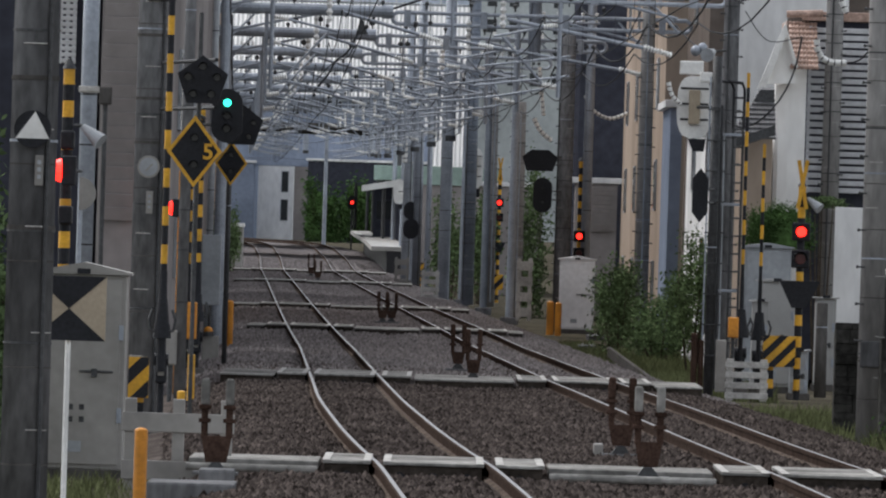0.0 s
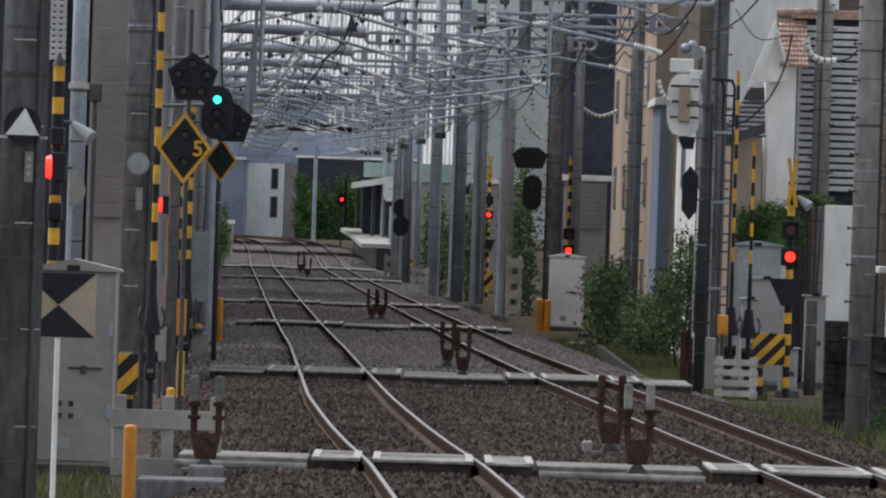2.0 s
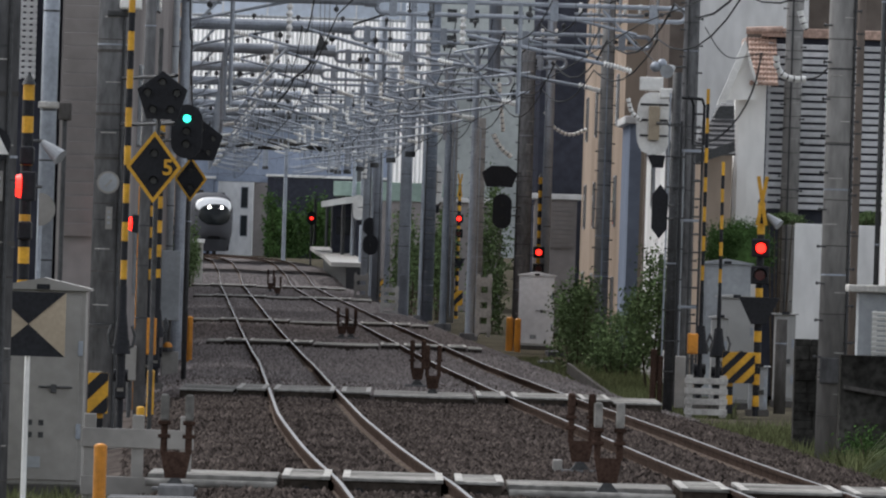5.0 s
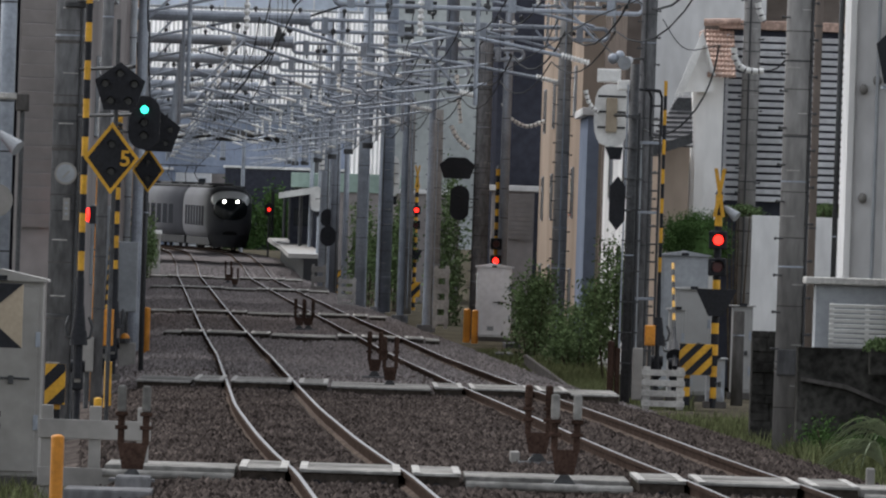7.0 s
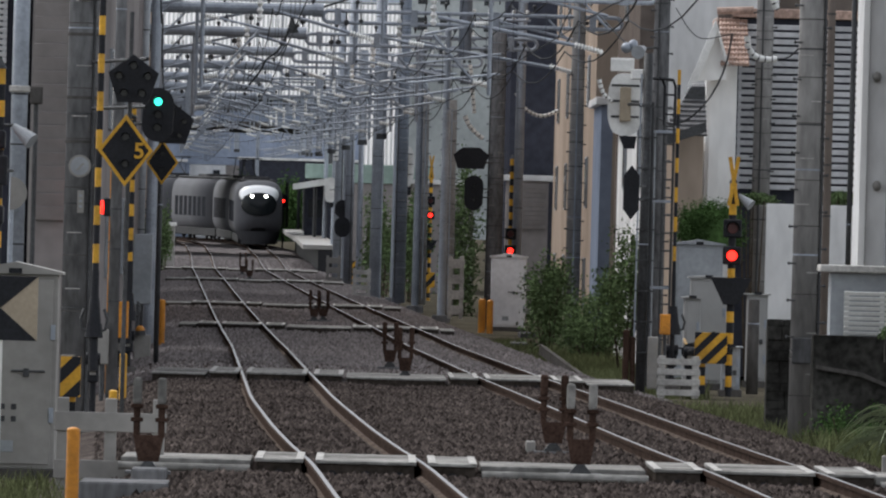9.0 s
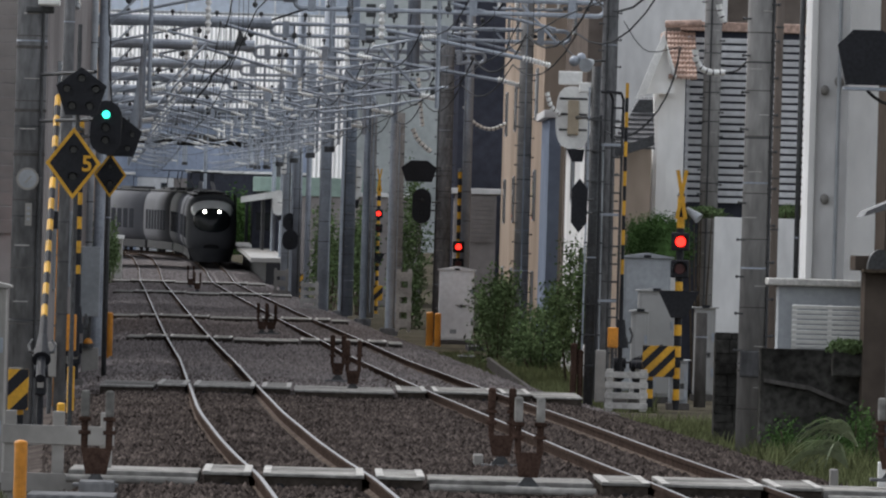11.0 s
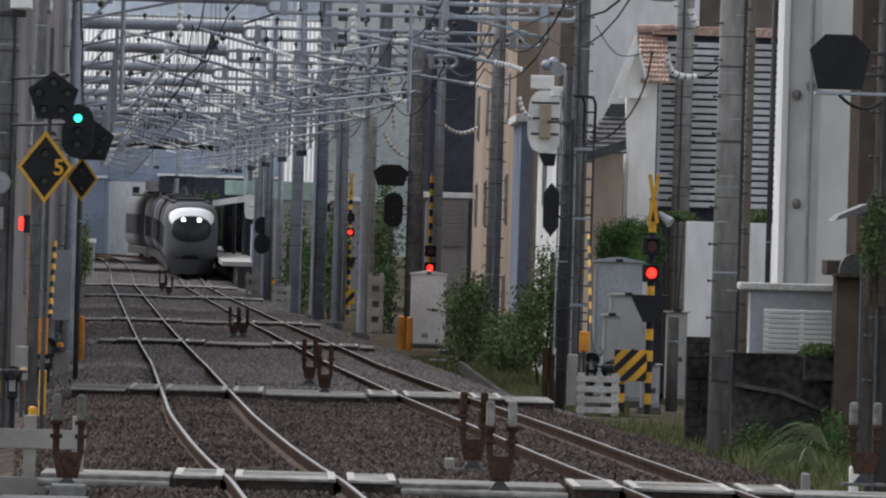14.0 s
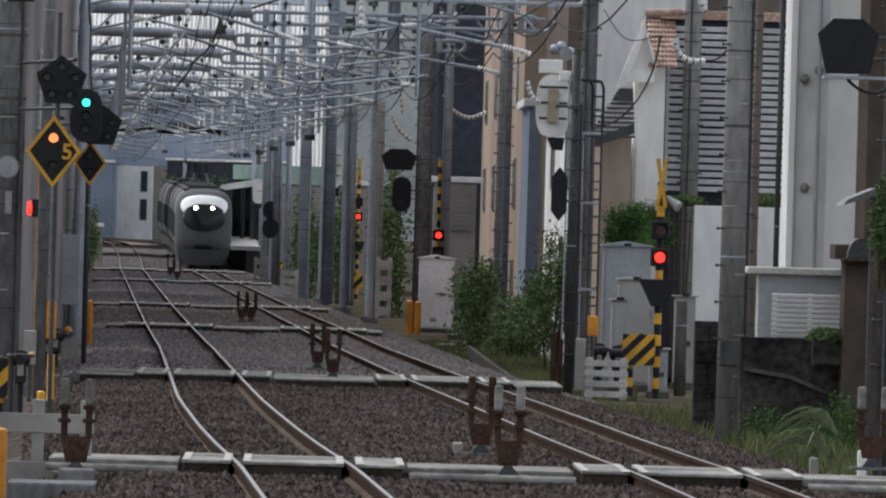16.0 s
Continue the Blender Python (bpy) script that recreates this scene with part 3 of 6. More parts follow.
# ---- trackside cabinets ----
def cabinet(x0, x1, y, base, top, material, label, gable=0.1, group="relay cabinets", marks=False):
    """A metal cabinet with a low gabled lid, a plinth, one door with hinges and a latch bar."""
    c = thing("relay_cabinet", label, "cabinet", group)
    d = 0.7
    part("plinth", add_box(fresh(), x0 - 0.04, x1 + 0.04, y - 0.04, y + d + 0.04, base, base + 0.12, 0.01), DARK_CONCRETE, c)
    part("body", add_box(fresh(), x0, x1, y, y + d, base + 0.12, top - gable, 0.012), material, c)
    door = part("door", add_box(fresh(), x0 + 0.05, x1 - 0.05, y - 0.025, y - 0.002, base + 0.17, top - gable - 0.06, 0.008), material, c)
    xm, zm, w = (x0 + x1) / 2, (base + top) / 2, x1 - x0
    bm = add_rod(fresh(), (xm - 0.02, y - 0.05, zm), (x1 - 0.12, y - 0.05, zm), 0.012, seg=8)
    add_box(bm, xm + 0.12 * w, xm + 0.12 * w + 0.06, y - 0.065, y - 0.026, zm - 0.06, zm + 0.03, 0.005)
    part("latch", bm, DARK_STEEL, door, "dark steel latch bar")
    for zz in (base + 0.3 * (top - base), base + 0.68 * (top - base)):
        part("hinge", add_box(fresh(), x1 - 0.07, x1 - 0.02, y - 0.045, y - 0.026, zz - 0.08, zz + 0.08, 0.004), STEEL, door)
    bm = add_prism(fresh(), [(x0 - 0.05, top - gable), (x1 + 0.05, top - gable), (x1 + 0.05, top - gable + 0.025), (xm, top), (x0 - 0.05, top - gable + 0.025)], y - 0.06, y + d + 0.05)
    part("lid", bm, material, c)
    part("vent", add_box(fresh(), xm - 0.07, xm + 0.07, y - 0.068, y - 0.055, top - gable + 0.005, top - gable + 0.06), BLACK, c, "small black vent grille")
    part("name_plate", add_box(fresh(), xm - 0.16, xm + 0.02, y - 0.034, y - 0.027, base + 0.3, base + 0.42, 0.003), GREY_PAINT, door)
    if marks:
        for i in range(2):
            for j in range(2):
                bx, bz = xm - 0.13 + 0.12 * i, base + 0.62 + 0.13 * j
                part("marking", add_box(fresh(), bx, bx + 0.055, y - 0.032, y - 0.0265, bz, bz + 0.06), DARK_STEEL, door, "small dark stencilled marking")
    return c


cabinet(-4.263, -3.343, 120, -0.45, 1.874, OFFWHITE, "offwhite metal relay cabinet with gabled lid beside a pole", 0.13, marks=True)
cabinet(3.312, 4.293, 316, -0.52, 1.674, LOUVRE, "pale grey metal relay cabinet beside yellow posts", 0.12)
cabinet(5.732, 6.632, 214, -0.5, 2.255, GREY_PAINT, "blue grey equipment cabinet behind the crossing", 0.1)
cabinet(5.7, 6.0, 206, -0.5, 1.224, CABINET, "small pale equipment cabinet behind the crossing gate", 0.05)
cabinet(5.84, 6.5, 207, -0.5, 1.6, CABINET, "tall pale equipment cabinet behind the crossing gate", 0.05)
cabinet(6.199, 6.518, 199, -0.5, 0.388, GREY_PAINT, "low grey junction box at the crossing fence", 0.02)
cabinet(7.055, 7.438, 212, -0.5, 1.262, CABINET, "pale junction cabinet beside the concrete post", 0.02)


def yellow_post(x, y, base, top, r, material=YELLOW, label="yellow painted steel guard post with pale cap"):
    p = thing("guard_post", label, "post", "guard posts")
    part("shaft", add_rod(fresh(), (x, y, base), (x, y, top - r * 0.4), r, seg=14), material, p)
    part("cap", add_ball(fresh(), (x, y, top - r * 0.4), r * 1.03, sz=0.5), material, p)


yellow_post(-2.645, 101, -0.5, 0.479, 0.06, ORANGE, "orange yellow steel guard post with pale cap")
yellow_post(-3.619, 165, -0.5, 0.386, 0.055)
yellow_post(-3.64, 160, -0.5, -0.079, 0.06)
yellow_post(-4.755, 255, -0.5, 0.546, 0.08, ORANGE, "orange painted steel guard post")
yellow_post(3.02, 310, -0.52, 0.404, 0.1, ORANGE, "weathered orange steel guard post beside the cabinet")
yellow_post(3.218, 308, -0.52, 0.393, 0.09, ORANGE, "weathered orange steel guard post beside the cabinet")
yellow_post(4.519, 200, -0.4, 0.617, 0.06, RUST_PAINT, "rust brown steel stake beside the mast")
yellow_post(4.64, 200, -0.4, 0.5, 0.05, RUST_PAINT, "rust brown steel stake beside the mast")


# ---- forked detector stands ----
def detector_stand(x, y, base, top, half=0.14, pale=False):
    """Two upright light housings on a rust-brown yoke with a foot plate."""
    s = thing("detector_stand", "rust brown twin upright detector stand on a pale foot plate", "detector stand", "detector stands")
    h = top - base
    part("foot_plate", add_box(fresh(), x - 0.22, x + 0.22, y - 0.2, y + 0.2, base, base + 0.03, 0.006), CONCRETE, s, "pale concrete foot plate")
    bm = add_prism(fresh(), [(x - 0.11, base + 0.03), (x + 0.11, base + 0.03), (x + 0.04, base + 0.12), (x - 0.04, base + 0.12)], y - 0.09, y + 0.09)
    part("foot", bm, DARK_STEEL, s)
    bm = add_prism(fresh(), [(x - half * 0.85, base + 0.12), (x + half * 0.85, base + 0.12), (x + half * 1.25, base + 0.4 * h), (x - half * 1.25, base + 0.4 * h)], y - 0.05, y + 0.05)
    part("yoke", bm, RUST_PAINT, s)
    for k in (-1, 1):
        px = x + k * half
        part("upright", add_rod(fresh(), (px, y, base + 0.38 * h), (px, y, base + 0.8 * h), 0.035, seg=10), RUST_PAINT, s)
        for zz in (0.56, 0.7):
            part("clamp", add_box(fresh(), px - 0.06, px + 0.06, y - 0.055, y + 0.055, base + zz * h - 0.02, base + zz * h + 0.02, 0.006), RUST_PAINT, s)
        bm = add_box(fresh(), px - 0.043, px + 0.043, y - 0.045, y + 0.045, base + 0.72 * h, base + h, 0.025)
        part("light_housing", bm, DECK if pale else RUST_PAINT, s)


detector_stand(2.062, 126, -0.138, 0.746, 0.115)
detector_stand(2.109, 112, -0.075, 0.846, 0.11, True)
detector_stand(-2.145, 110, -0.118, 0.82, 0.12, True)
detector_stand(0.336, 200, -0.176, 0.647, 0.1)
detector_stand(0.578, 189, -0.188, 0.665, 0.1)
detector_stand(-1.538, 300, -0.239, 0.588, 0.11)
detector_stand(-1.28, 296, -0.196, 0.59, 0.11)
detector_stand(-6.02, 520, -0.101, 0.914, 0.13)
detector_stand(-5.482, 500, -0.196, 0.68, 0.13)


# ---- striped masts, flashing lamps and barriers ----
def stripes(name, parent, x, y, z0, z1, r, pitch):
    z, k = z1, 0
    while z > z0 + 1e-4:
        e = max(z - pitch, z0)
        part(name, add_rod(fresh(), (x, y, e), (x, y, z), r, seg=12), (YELLOW, BLACK)[k % 2], parent)
        z, k = e, k + 1


def crossing_signal(x, y, base, top, lamp_zs, lit, s=1.0, cross=True, speaker=None, hopper=None, group="crossing signals"):
    """A yellow and black mast with two lamp housings; lit: which of them glows."""
    c = thing("crossing_signal", "yellow and black striped crossing signal with red flashing lamp", "crossing signal", group)
    stripes("mast_band", c, x, y, base, top, 0.07 * s, 0.2 * s)
    part("cap", add_rod(fresh(), (x, y, top - 0.01), (x, y, top + 0.12 * s), 0.09 * s, 0.02 * s, 14), DARK_STEEL, c)
    for i, z in enumerate(lamp_zs):
        yl = y - 0.16 * s
        bm = add_box(fresh(), x - 0.17 * s, x + 0.17 * s, yl, yl + 0.1 * s, z - 0.17 * s, z + 0.17 * s, 0.03 * s)
        h = part("lamp_housing", bm, BLACK, c)
        bm = fresh()
        for k in range(14):
            t0, t1 = math.pi * (k / 14) * 1.1 - 0.05 * math.pi, math.pi * ((k + 1) / 14) * 1.1 - 0.05 * math.pi
            q = [(x + 0.14 * s * math.cos(t), z + 0.14 * s * math.sin(t)) for t in (t0, t1)]
            vs = [bm.verts.new((q[0][0], yl, q[0][1])), bm.verts.new((q[1][0], yl, q[1][1])), bm.verts.new((q[1][0], yl - 0.2 * s, q[1][1])), bm.verts.new((q[0][0], yl - 0.2 * s, q[0][1]))]
            bm.faces.new(vs)
        bmesh.ops.remove_doubles(bm, verts=bm.verts, dist=1e-4)
        bmesh.ops.solidify(bm, geom=list(bm.faces), thickness=0.006)
        part("visor", bm, BLACK, h)
        part("lens", add_rod(fresh(), (x, yl + 0.01, z), (x, yl - 0.02 * s, z), 0.105 * s, 0.095 * s, 20), RED_LIT if i == lit else RED_OFF, h, "glowing red lens" if i == lit else "unlit red lens")
    if cross:
        for k in (-1, 1):
            bm = add_box(fresh(), -0.035 * s, 0.035 * s, -0.015, 0.015, -0.46 * s, 0.46 * s, 0.004)
            bmesh.ops.transform(bm, matrix=Matrix.Translation((x, y - 0.1 * s - 0.02 * k, top + 0.02)) @ Matrix.Rotation(radians(10 * k), 4, "Y"), verts=bm.verts)
            part("cross_board", bm, YELLOW, c, "yellow crossing board seen near edge-on")
    if speaker:
        sx, sz, k = speaker
        bm = add_rod(fresh(), (sx - 0.11 * k, y, sz + 0.09), (sx + 0.11 * k, y - 0.1, sz - 0.08), 0.04, 0.1, 16)
        part("speaker_horn", bm, GREY_PAINT, c, "grey horn loudspeaker")
        part("speaker_bracket", add_rod(fresh(), (x, y, sz + 0.1), (sx - 0.1 * k, y, sz + 0.1), 0.02, seg=8), DARK_STEEL, c)
    if hopper:
        z0, z1, w = hopper
        bm = add_prism(fresh(), [(x - w, z1), (x - w * 0.35, z0), (x + w * 0.35, z0), (x + w, z1)], y - 0.2, y + 0.05)
        part("warning_horn_hood", bm, BLACK, c, "black flared hood")
    return c


crossing_signal(-4.396, 131, -0.5, 4.074, [], 5, 0.95, cross=False, speaker=(-4.111, 3.309, 1))
NEAR_SIGNAL = crossing_signal(6.317, 199, -0.5, 3.285, [2.474, 1.995], 9, 0.95, speaker=(6.526, 2.969, 1), hopper=(1.127, 1.605, 0.36))
SECOND_SIGNAL = crossing_signal(4.05, 335, -0.6, 4.44, [2.206, 1.703], 9, 1.0, cross=False)
THIRD_SIGNAL = crossing_signal(2.217, 450, -0.6, 4.703, [3.39, 2.804], 9, 1.0, hopper=(1.406, 1.812, 0.3))


FLASHERS = []
for signal, (sx, sy), up, down, period, start in (
        (NEAR_SIGNAL, (6.317, 199), 2.474, 1.995, 1.204, -0.38),
        (SECOND_SIGNAL, (4.05, 335), 2.206, 1.703, 1.2, 1.05),
        (THIRD_SIGNAL, (2.217, 450), 3.39, 2.804, 1.208, 0.85)):
    glow = bpy.data.objects.new("flashing_lens", None)
    scene.collection.objects.link(glow)
    glow.parent = signal
    part("lens_disc", add_rod(fresh(), (0, 0, 0), (0, -0.012, 0), 0.092, 0.085, 20), RED_LIT, glow, "glowing red lens")
    FLASHERS.append((glow, sx, sy - 0.19, up, down, period, start))


def side_lamp(x, y, z, s):
    """A crossing lamp seen from its side, its glow leaking past the visor."""
    c = thing("crossing_lamp", "red crossing lamp seen from its side on a striped mast", "crossing lamp", "crossing lamps")
    part("lamp_arm", add_rod(fresh(), (x + 0.1, y, z), (x + 0.24, y + 0.3, z), 0.02, seg=6), DARK_STEEL, c)
    part("lamp_housing", add_box(fresh(), x + 0.02 * s, x + 0.2 * s, y - 0.1, y + 0.1, z - 0.18 * s, z + 0.18 * s, 0.02), BLACK, c)
    part("lens", add_rod(fresh(), (x + 0.03 * s, y, z), (x - 0.06 * s, y, z), 0.15 * s, 0.12 * s, 18), RED_LIT, c, "glowing red lens")


side_lamp(-4.454, 130.5, 2.881, 0.95)
for za in (3.238, 2.884, 2.366):
    small = thing("lamp_housing", "black lamp housing seen from its side on the striped mast", "lamp housing", "lamp housings")
    part("case", add_box(fresh(), -4.431 - 0.04, -4.431 + 0.12, 130.82, 131.2, za - 0.11, za + 0.11, 0.03), BLACK, small)
side_lamp(-4.395, 182, 2.532, 0.8)
pole("striped_mast", "slim yellow striped mast behind the barrier", -4.243, 182.1, -0.5, 3.137, 0.045, 0.045, ORANGE, False, group="signal masts")


def barrier(x, y, base, pivot_z, arm_len, r=0.024, pitch=0.28, g=0.75, root=0.7, group="crossing barriers", arm_label="thin yellow and black striped arm"):
    """A barrier machine with an arm that turns about its pivot. Returns the arm."""
    c = thing("crossing_barrier", "black crossing barrier machine with raised striped arm", "barrier", group, at=(x, y, base))
    drop = 0.65
    pz = pivot_z - base - drop
    part("post", add_rod(fresh(), (0, 0, 0), (0, 0, pz), 0.07 * g, seg=12), BLACK, c)
    part("foot_box", add_box(fresh(), -0.12 * g, 0.12 * g, -0.12, 0.12, pz - 0.3, pz + 0.08, 0.03), BLACK, c)
    part("label_plate", add_box(fresh(), -0.04, 0.04, -0.128, -0.121, pz - 0.2, pz - 0.04), OFFWHITE, c, "small pale plate")
    part("base", add_box(fresh(), -0.15, 0.15, -0.15, 0.15, 0, 0.12, 0.02), DARK_CONCRETE, c)
    part("cover", add_rod(fresh(), (-0.15 * g, -0.05, pz), (0.15 * g, -0.05, pz), 0.13 * g, seg=14), BLACK, c, "black drum cover over the pivot")
    arm = new("arm")
    arm.parent = c
    arm.location = (0, -0.18, pz)
    tagged(arm, arm_label)
    stripes("arm_band", arm, 0, 0, drop + root - 0.01, drop + arm_len, r, pitch)
    part("arm_root", add_rod(fresh(), (0, 0, -0.15), (0, 0, drop + root), r * 1.5, r * 1.2, 10), BLACK, arm)
    bm = add_rod(fresh(), (0, 0, drop - 0.38), (0, 0, drop - 0.2), 0.2 * g, 0.17 * g, 14)
    add_rod(bm, (0, 0, drop - 0.2), (0, 0, drop + 0.12), 0.15 * g, 0.1 * g, 14)
    part("boot", bm, BLACK, arm, "black bell shaped boot of the arm")
    for k in (-1, 1):
        claw = [Vector((k * 0.13 * g, -0.05, drop - 0.3)), Vector((k * 0.24 * g, -0.05, drop - 0.28)), Vector((k * 0.28 * g, -0.05, drop - 0.15)), Vector((k * 0.21 * g, -0.05, drop - 0.02))]
        part("claw", add_path(fresh(), claw, 0.02, 6), DARK_STEEL, arm)
    return c, arm, pz


ARMS = []
ARMS.append(barrier(-3.494, 142, -0.45, 1.234, 5.6, 0.042, 0.24, 0.6, 0.47))
ARMS.append(barrier(-4.418, 205, -0.45, 0.885, 3.5, 0.045, 0.22))
ARMS.append(barrier(5.312, 199.3, -0.45, 0.95, 4.3, 0.03, 0.26))
ARMS.append(barrier(5.651, 200, -0.45, 0.906, 3.1, 0.03, 0.24))
ARMS.append(barrier(-4.749, 212, -0.45, 0.722, 3.4, 0.035, 0.2))


def clip_band(a, w, x0, x1, z0, z1):
    """The outline of a rising diagonal band of width w that starts at a, cut to the panel."""
    q = [(a, z0), (a + w, z0), (a + w + z1 - z0, z1), (a + z1 - z0, z1)]
    for lim, keep in ((x0, 1), (x1, -1)):
        out = []
        for i in range(len(q)):
            p, n = q[i], q[(i + 1) % len(q)]
            pi, ni = (p[0] - lim) * keep >= 0, (n[0] - lim) * keep >= 0
            if pi:
                out.append(p)
            if pi != ni:
                t = (lim - p[0]) / (n[0] - p[0])
                out.append((lim, p[1] + t * (n[1] - p[1])))
        q = out
        if len(q) < 3:
            return []
    return q


def striped_board(x0, x1, z0, z1, y, leg=True, per=0.8):
    c = thing("striped_guard_board", "yellow and black diagonally striped guard board at the crossing", "guard board", "guard boards")
    part("panel", add_box(fresh(), x0, x1, y, y + 0.08, z0, z1, 0.006), YELLOW, c)
    w, h = x1 - x0, z1 - z0
    for k in range(-8, 4):
        a = x0 + k * w * per + w * 0.1
        q = clip_band(a, w * per / 2, x0, x1, z0, z1)
        if len(q) < 3:
            continue
        part("stripe", add_prism(fresh(), q, y - 0.006, y - 0.001), BLACK, c, "black diagonal stripe")
    if leg:
        z, k = z0 + 0.1, 0
        while z > -0.45:
            part("post_band", add_box(fresh(), x0 + 0.04, x0 + 0.2, y + 0.09, y + 0.2, max(z - 0.16, -0.5), z, 0.005), (YELLOW, BLACK)[k % 2], c)
            z, k = z - 0.16, k + 1


striped_board(5.68, 6.25, 0.088, 0.634, 198, True, 0.55)
striped_board(-3.932, -3.674, 0.078, 0.593, 143, True, 1.5)
striped_board(1.793, 2.41, -0.03, 0.565, 440)
striped_board(-1.18, -0.639, 0.119, 0.606, 540)


def plank_fence(x0, x1, y, base, top, rails=3, posts=2, width=0.3, paint=OFFWHITE, label="white painted plank fence beside the crossing"):
    f = thing("plank_fence", label, "fence", "crossing fences")
    h = top - base
    for k in range(posts):
        x = x0 + (x1 - x0) * k / (posts - 1)
        part("post", add_box(fresh(), x - 0.06, x + 0.06, y, y + 0.1, base, top + 0.02, 0.01), paint, f)
    for k in range(rails):
        z = base + h * (k + 0.55) / rails
        part("plank", add_box(fresh(), x0 - 0.08, x1 + 0.08, y - 0.03, y - 0.002, z - h / rails * width, z + h / rails * width, 0.006), paint, f)


plank_fence(-3.098, -2.127, 114, -0.45, 0.52, 2, 3, 0.2)
plank_fence(5.047, 5.635, 195.5, -0.5, 0.216, 4, 2, 0.3, WORN_WHITE)
plank_fence(-0.703, -0.164, 430, -0.5, 0.673, 4, 2, 0.3, WORN_WHITE)
plank_fence(2.41, 2.763, 352, -0.5, 1.433, 4, 2, 0.3, WORN_WHITE)
plank_fence(-2.109, -1.588, 520, -0.5, 0.873, 3, 2)


# ---- line signals ----
def signal_head(name, label, outline, x, y, z, lamps, material=BLACK, border=None, depth=0.12, lit=None, hood=True, r=0.05, to=None):
    """A flat lamp board with hooded lamps at (dx, dz)."""
    s = thing(name, label, "railway signal", "line signals")
    part("board", add_prism(fresh(), [(x + a, z + b) for a, b in outline], y, y + depth), material, s)
    if to:
        for dz in (-0.12, 0.12):
            part("bracket", add_rod(fresh(), (x, y + depth * 0.9, z + dz), (to[0], to[1], z + dz), 0.02, seg=6), DARK_STEEL, s)
    if border:
        n = len(outline)
        for k in range(n):
            a, b = Vector((outline[k][0], 0, outline[k][1])), Vector((outline[(k + 1) % n][0], 0, outline[(k + 1) % n][1]))
            q = [a, b, b * 0.85, a * 0.85]
            part("border", add_prism(fresh(), [(x + p.x, z + p.z) for p in q], y - 0.012, y - 0.002), border, s, "yellow border strip")
    for i, (dx, dz) in enumerate(lamps):
        on = lit is not None and lit[0] == i
        part("lens", add_rod(fresh(), (x + dx, y + 0.01, z + dz), (x + dx, y - 0.03, z + dz), r, r * 0.85, 16), lit[1] if on else LENS_OFF, s, "glowing lens" if on else "")
        if hood:
            bm = fresh()
            for k in range(12):
                t0, t1 = math.pi * k / 12, math.pi * (k + 1) / 12
                vs = [bm.verts.new((x + dx + r * 1.25 * math.cos(t), yy, z + dz + r * 1.25 * math.sin(t))) for t, yy in ((t0, y), (t1, y), (t1, y - 0.14), (t0, y - 0.14))]
                bm.faces.new(vs)
            bmesh.ops.remove_doubles(bm, verts=bm.verts, dist=1e-4)
            bmesh.ops.solidify(bm, geom=list(bm.faces), thickness=0.005)
            part("hood", bm, BLACK, s)
    return s


def pentagon(r):
    return [(r * math.sin(2 * math.pi * k / 5), r * math.cos(2 * math.pi * k / 5)) for k in range(5)]


def ring(r, n=5, turn=0):
    return [(r * math.sin(2 * math.pi * (k + turn) / n), r * math.cos(2 * math.pi * (k + turn) / n)) for k in range(n)]


def oval(w, h, n=20):
    out = []
    for k in range(n):
        a = 2 * math.pi * k / n
        out.append((w * math.sin(a), (h - w) * (1 if math.cos(a) > 0 else -1) + w * math.cos(a)))
    return out


signal_head("obstruction_signal", "black five lamp pentagonal obstruction signal on a pole", pentagon(0.337), -3.106, 143, 4.108, ring(0.193), r=0.05, to=(-3.152, 143.4))
signal_head("block_signal", "black oval block signal showing green light", oval(0.205, 0.351), -2.842, 146, 3.716, [(0, 0.168), (0, 0), (0, -0.168)], lit=(0, GREEN_LIT), r=0.053, to=(-3.152, 146.4))
signal_head("obstruction_signal", "black five lamp pentagonal obstruction signal on a pole", pentagon(0.381), -3.445, 190, 3.95, ring(0.209), r=0.05, to=(-4.137, 217))
sg = signal_head("crossing_indicator", "black diamond crossing indicator with yellow border and number", [(0, 0.449), (0.344, 0), (0, -0.449), (-0.344, 0)], -3.117, 140, 3.206, [(0, 0.168), (0, -0.168)], border=YELLOW, r=0.05, to=(-3.152, 143.4))
signal_head("crossing_indicator", "black diamond crossing indicator with yellow border", [(0, 0.431), (0.312, 0), (0, -0.431), (-0.312, 0)], -4.079, 215, 3.451, [(0, 0.162), (0, -0.162)], border=YELLOW, r=0.06, to=(-4.137, 217))


amber_glow = bpy.data.objects.new("flashing_lens", None)
scene.collection.objects.link(amber_glow)
amber_glow.parent = sg
part("lens_disc", add_rod(fresh(), (0, 0, 0), (0, -0.012, 0), 0.062, 0.056, 18), AMBER_LIT, amber_glow, "glowing amber lens")


def lettering(text, size, x, y, z, material, parent, name="number"):
    cu = bpy.data.curves.new(name, "FONT")
    cu.body, cu.size, cu.align_x, cu.align_y, cu.extrude = text, size, "CENTER", "CENTER", 0.002
    cu.offset = 0.006
    tmp = bpy.data.objects.new(name, cu)
    me = bpy.data.meshes.new_from_object(tmp)
    bpy.data.objects.remove(tmp)
    me.transform(Matrix.Translation((x, y, z)) @ Matrix.Rotation(radians(90), 4, "X"))
    me.materials.clear()
    me.materials.append(material)
    ob = new(name, me)
    ob.parent = parent
    return tagged(ob, "yellow painted numeral")


